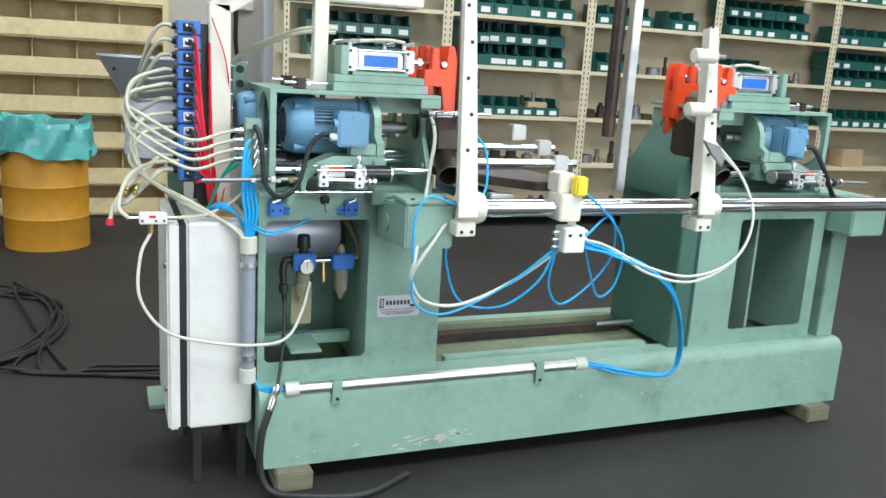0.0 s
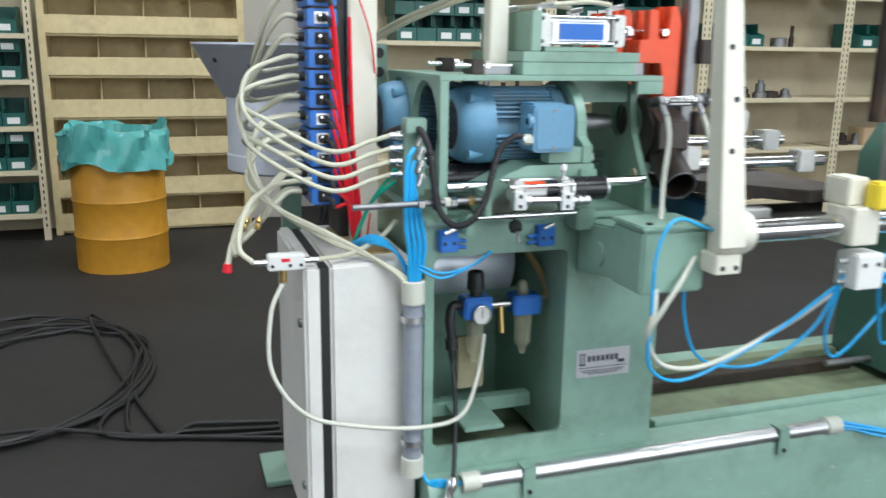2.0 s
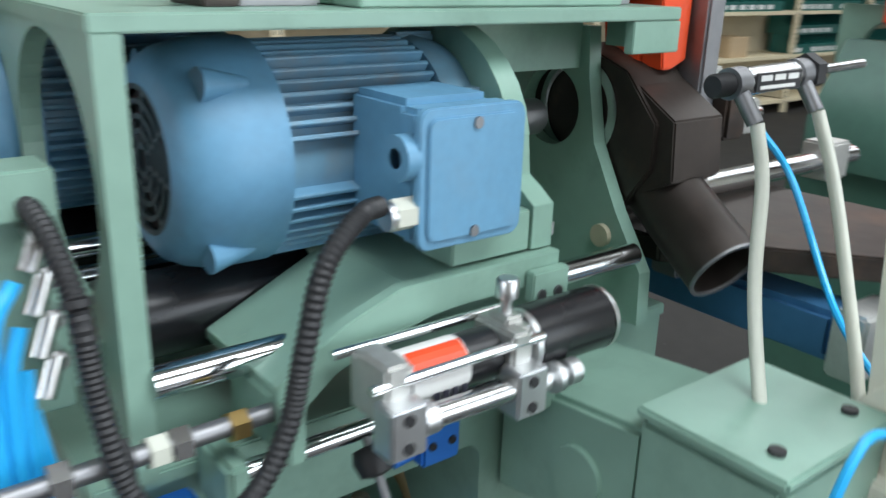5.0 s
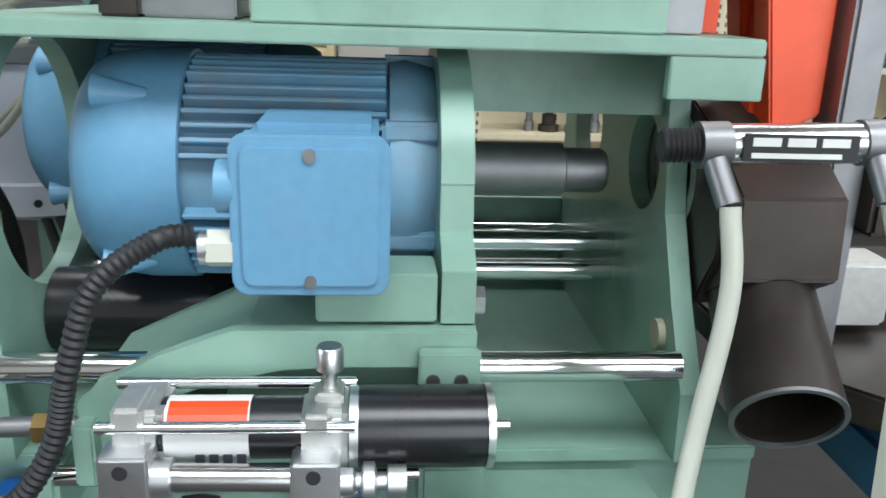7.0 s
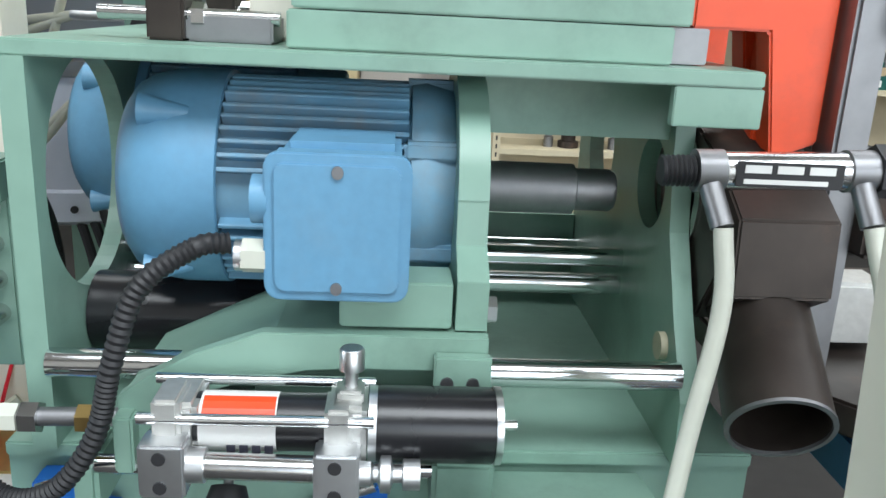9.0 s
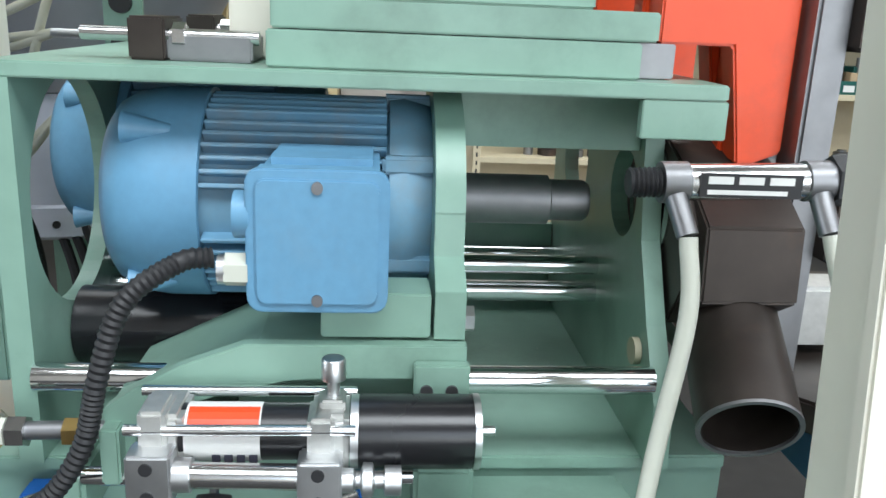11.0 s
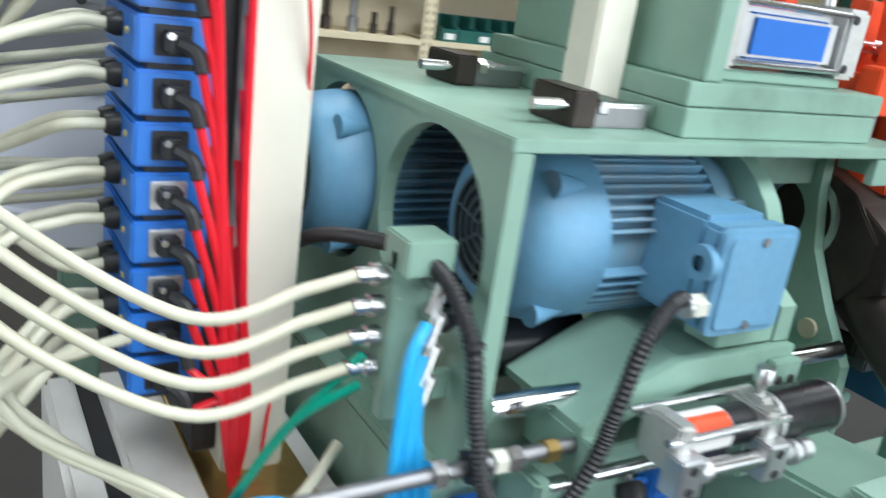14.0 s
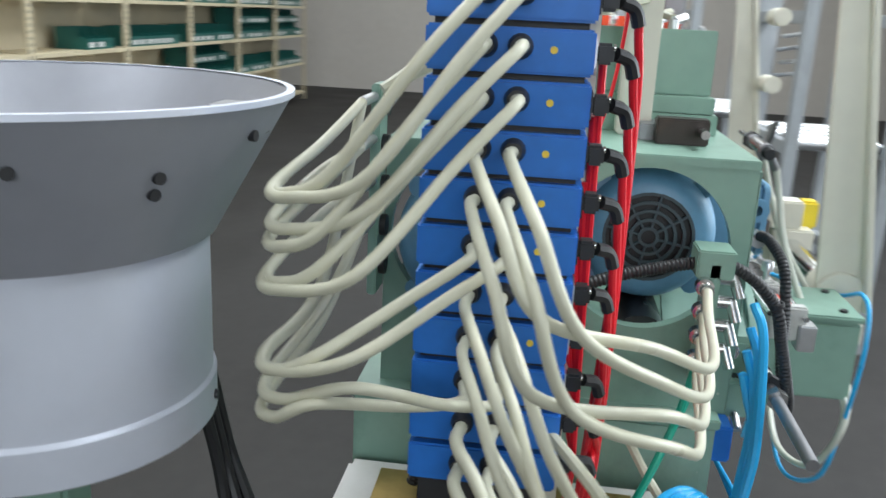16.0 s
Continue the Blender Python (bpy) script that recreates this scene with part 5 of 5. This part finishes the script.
# ---- hand valve on the cabinet ----
hv = thing("inline_valve", "small white inline valve with brass fitting on the cabinet top", "valve", at=(-0.372, 0.03, 0.945))
part("body", box(-0.03, 0.055, -0.016, 0.016, -0.015, 0.022, 0.003), PAPER, hv)
part("red_mark", box(0.0, 0.02, -0.0168, -0.0162, 0.006, 0.014), RED, hv, smooth=False)
for dx in (-0.02, 0.02, 0.045):
    part("screw", cyl((dx, -0.0175, -0.003), (dx, -0.0155, -0.003), 0.004, seg=10), BLACK, hv)
part("side_fitting", cyl((0.055, 0, 0.003), (0.085, 0, 0.003), 0.008, seg=12), STEEL, hv)
part("side_fitting", cyl((-0.06, 0, 0.003), (-0.03, 0, 0.003), 0.008, seg=12), STEEL, hv)
part("brass_tee", cyl((0.005, 0, -0.045), (0.005, 0, -0.015), 0.009, seg=12), BRASS, hv)
tagged(obj("air_hose", tube([(-0.287, 0.03, 0.948), (-0.2, 0.06, 0.950), (-0.12, 0.1, 0.975), (-0.07, 0.13, 1.01)], 0.006, 8), HOSE, None, True), "milky air hose along the cabinet top", "hose", "milky hoses")
tagged(obj("air_hose", tube([(-0.367, 0.03, 0.90), (-0.40, 0.01, 0.83), (-0.405, -0.02, 0.70), (-0.33, -0.03, 0.59), (-0.2, -0.035, 0.545), (-0.05, -0.04, 0.525), (0.06, -0.02, 0.535), (0.13, 0.06, 0.60), (0.17, 0.12, 0.69)], 0.0055, 10), HOSE_WHITE, None, True), "white air hose draped across the cabinet to the regulator", "hose", "white air hoses")
tagged(obj("air_hose", tube([(-0.432, 0.03, 0.948), (-0.46, 0.07, 0.98), (-0.43, 0.14, 1.06), (-0.36, 0.19, 1.10), (-0.25, 0.24, 1.105)], 0.0065, 8), HOSE, None, True), "milky air hose to the small valve", "hose", "milky hoses")
for dx in (0, 0.03):
    tagged(obj("brass_barb", lathe([(0, 0), (0.007, 0), (0.009, 0.01), (0.006, 0.016), (0.009, 0.022), (0.0, 0.034)], (-0.44 + dx, 0.16, 1.0), (0.3, 0, 1), 12), BRASS, None, True), "brass hose barb on a loose end", "fitting")

# ---- air treatment unit in the column bay ----
fr = thing("air_regulator", "blue air filter regulator with gauge and clear bowls", "air regulator", at=(0.145, 0.14, 0.74))
part("bracket", box(-0.03, 0.045, 0.03, 0.045, -0.22, -0.07, 0.002), mat("dull_zinc", (0.34, 0.31, 0.20), 0.5, 0.5, 60, 0.15), fr, "yellowish zinc bracket plate")
part("regulator_body", box(-0.035, 0.045, -0.03, 0.03, -0.005, 0.055, 0.005), CYAN_BLUE, fr)
part("knob", lathe([(0, 0), (0.016, 0), (0.016, 0.015), (0.024, 0.018), (0.022, 0.06), (0.018, 0.066), (0, 0.066)], (0.005, 0, 0.055), (0, 0, 1), 24), BLACK, fr)
g = part("gauge", lathe([(0, 0), (0.026, 0), (0.027, 0.016), (0.024, 0.018), (0.024, 0.012), (0, 0.012)], (0.01, -0.028, 0.012), (0, -1, 0), 28), STEEL, fr)
part("dial", cyl((0.01, -0.0415, 0.012), (0.01, -0.0405, 0.012), 0.0235, seg=28), PAPER, g)
part("needle", box(0.009, 0.011, -0.0425, -0.0418, 0.004, 0.03, m=None), BLACK, g, smooth=False)
part("bowl", lathe([(0, -0.13), (0.008, -0.13), (0.012, -0.11), (0.022, -0.10), (0.025, -0.02), (0.025, -0.005), (0, -0.005)], (0.005, 0, 0), (0, 0, 1), 24), CLEAR_CUP, fr)
part("lubricator_body", box(0.105, 0.185, -0.03, 0.03, -0.005, 0.05, 0.005), CYAN_BLUE, fr)
part("sight_dome", lathe([(0, 0), (0.016, 0), (0.015, 0.025), (0.01, 0.035), (0, 0.038)], (0.14, 0, 0.05), (0, 0, 1), 20), CLEAR_CUP, fr)
part("bowl", lathe([(0, -0.12), (0.008, -0.12), (0.012, -0.10), (0.022, -0.09), (0.025, -0.02), (0.025, -0.005), (0, -0.005)], (0.145, 0, 0), (0, 0, 1), 24), CLEAR_CUP, fr)
part("connector", cyl((0.045, 0, 0.025), (0.105, 0, 0.025), 0.012, seg=16), STEEL, fr)
part("tee", cyl((0.075, -0.005, 0.02), (0.075, -0.02, -0.05), 0.008, seg=12), BRASS, fr)
part("elbow", cyl((0.185, 0, 0.03), (0.205, 0, 0.03), 0.011, seg=14), STEEL, fr)
part("quick_coupling", lathe([(0, 0), (0.012, 0), (0.012, 0.03), (0.017, 0.032), (0.017, 0.06), (0.011, 0.062), (0.009, 0.09), (0, 0.09)], (-0.07, -0.02, -0.02), (0.05, -0.1, -1), 18), BLACK, fr)
part("inlet_elbow", tube([(-0.035, 0, 0.03), (-0.06, -0.005, 0.03), (-0.07, -0.015, 0.0), (-0.07, -0.02, -0.03)], 0.013, 12), BLACK, fr)
tagged(obj("air_hose", tube([(0.348, 0.14, 0.772), (0.36, 0.15, 0.80), (0.335, 0.2, 0.87), (0.30, 0.25, 0.93)], 0.010, 10), mat("amber_hose", (0.30, 0.22, 0.10), 0.4), None, True), "amber air hose behind the regulator", "hose")
sup = [(0.078, 0.11, 0.63), (0.07, 0.06, 0.55), (0.05, 0.0, 0.45), (0.03, -0.05, 0.385)]
tagged(obj("supply_hose", tube(sup, 0.006, 10), BLACK, None, True), "thin black supply hose to the regulator", "hose")
lower = thing("supply_coupling", "steel quick coupling on a thick black supply hose", "coupling")
part("coupling", lathe([(0, 0), (0.010, 0), (0.014, 0.01), (0.014, 0.03), (0.010, 0.04), (0.014, 0.06), (0.012, 0.09), (0, 0.09)], (0.03, -0.052, 0.385), (-0.35, -0.25, -1), 18), STEEL, lower)
tagged(obj("supply_hose", tube([(-0.002, -0.075, 0.30), (-0.03, -0.09, 0.22), (-0.035, -0.10, 0.10), (0.0, -0.12, 0.025), (0.1, -0.16, 0.013), (0.3, -0.2, 0.013), (0.5, -0.1, 0.013)], 0.013, 12), BLACK, None, True), "thick black rubber supply hose running down to the floor", "hose")

# ---- vibrating bowl feeder ----
bf = thing("bowl_feeder", "grey conical bowl feeder on a silver round drive housing", "bowl feeder", at=(-0.232, 0.82, -0.012))
part("drive_housing", lathe([(0, 1.062), (0.18, 1.062), (0.192, 1.07), (0.192, 1.115), (0.188, 1.12), (0.188, 1.29), (0, 1.29)], (0, 0, 0), (0, 0, 1), 56), BOWL_SILVER, bf)
part("bowl", lathe([(0.1, 1.292), (0.197, 1.292), (0.283, 1.446), (0.276, 1.448), (0.19, 1.315), (0, 1.305)], (0, 0, 0), (0, 0, 1), 56), BOWL_GREY, bf)
part("inner_track", lathe([(0.21, 1.367), (0.228, 1.371), (0.228, 1.376), (0.20, 1.372), (0.21, 1.367)], (0, 0, 0), (0, 0, 1), 56), GREY_STEEL, bf)
part("top_ring", lathe([(0.2815, 1.444), (0.285, 1.444), (0.285, 1.450), (0.276, 1.450)], (0, 0, 0), (0, 0, 1), 56), BOWL_SILVER, bf)
part("hold_down", box(-0.03, 0.03, -0.262, -0.21, 1.405, 1.440, 0.004), GREY_STEEL, bf)
for a, z, r in ((-97, 1.413, 0.2635), (-122, 1.385, 0.248), (-122, 1.368, 0.2385), (-78, 1.09, 0.191), (-150, 1.40, 0.256)):
    x, y = r * math.cos(radians(a)), r * math.sin(radians(a))
    part("bolt", cyl((x, y, z), (x * 1.025, y * 1.025, z), 0.006, seg=10), BLACK, bf)
part("column", box(-0.03, 0.03, -0.03, 0.03, 0.032, 1.062, 0.006), GREEN, bf)
part("foot_plate", box(-0.12, 0.12, -0.10, 0.12, 0.012, 0.032, 0.003), GREEN, bf)
for k in range(3):
    tagged(obj("drive_cable", tube([(-0.20 + 0.02 * k, 0.65, 1.09), (-0.17 + 0.02 * k, 0.64, 0.97), (-0.18, 0.62 - 0.02 * k, 0.85), (-0.2, 0.58, 0.6)], 0.008, 8), BLACK, None, True), "black drive cable hanging below the bowl feeder", "cable", "drive cables")

# ---- switch box on the far pillar ----
sb = thing("switch_box", "white wall switch box with dark knobs on the pillar", "switch box", at=(0.52, 5.70, 1.85))
part("case", box(0, 0.34, 0, 0.04, 0, 0.24, 0.01), PAPER, sb)
for dx in (0.1, 0.23):
    part("knob", lathe([(0, 0), (0.035, 0), (0.03, 0.02), (0, 0.022)], (dx, 0, 0.1), (0, -1, 0), 16), BLACK, sb)
tagged(obj("wall_cable", tube([(0.70, 5.72, 1.85), (0.70, 5.70, 1.5), (0.76, 5.71, 1.25), (0.80, 5.71, 1.0), (0.80, 5.71, 0.3)], 0.02, 8), CABLE, None, True), "black cable down the pillar", "cable")
tagged(obj("wall_duct", box(0.86, 1.04, 5.1, 5.29, 0.0, 3.5, 0.004), BOWL_SILVER), "grey upright steel duct beside the pillar", "duct")

# ---- grey roller frames standing further down the hall ----
GREY_PAINT = mat("grey_frame_paint", (0.34, 0.36, 0.38), 0.45, 0, 20, 0.1, 0.0, (0.2, 0.2, 0.2), 0.4)
for fx, fy in ((3.0, -1.35), (4.3, -1.05), (5.8, -0.7)):
    f = thing("roller_conveyor", "grey-painted steel roller conveyor standing on the floor", "conveyor", "roller conveyors", (fx, fy, 0))
    for x in (0, 0.9):
        for y in (0, 0.45):
            part("post", box(x, x + 0.06, y, y + 0.06, 0, 1.9, 0.004), GREY_PAINT, f)
    for y in (0, 0.45):
        for z in (0.35, 0.95, 1.55):
            part("beam", box(0.06, 0.9, y + 0.01, y + 0.05, z, z + 0.06, 0.003), GREY_PAINT, f)
    for k in range(5):
        part("roller", cyl((0.12 + 0.17 * k, 0.06, 1.0), (0.12 + 0.17 * k, 0.45, 1.0), 0.03), ALU, f)
    for z in (1.25, 1.4):
        part("side_arm", tube([(0.02, -0.02, z), (-0.25, -0.1, z + 0.04), (-0.3, -0.1, z + 0.1), (-0.05, -0.02, z + 0.08)], 0.012, 8), ALU, f)

# ---- mirrored right-hand head ----
MIR = Matrix.Translation((2.365, 0, 0)) @ Matrix.Diagonal((-1, 1, 1, 1))
for src in [o for o in list(scene.objects) if o.parent is None and o.name.split(".")[0] in ("spindle_head_frame", "electric_motor", "motor_carriage", "feed_cylinder", "top_slide", "clamp_cylinder", "clamp_jaw", "dust_hood", "stop_block")]:
    extra = 0.05 if src.name.startswith("clamp_jaw") else 0.0
    copy_thing(src, Matrix.Translation((extra, 0, 0)) @ MIR @ src.matrix_basis)
tagged(obj("motor_cable", tube([(2.185, -0.057, 1.225), (2.21, -0.07, 1.232), (2.24, -0.08, 1.20), (2.30, -0.08, 1.12), (2.36, -0.07, 1.04), (2.40, -0.05, 1.02)], 0.0105, 10, 8), BLACK, None, True), "black sleeve cable from the far motor", "cable")
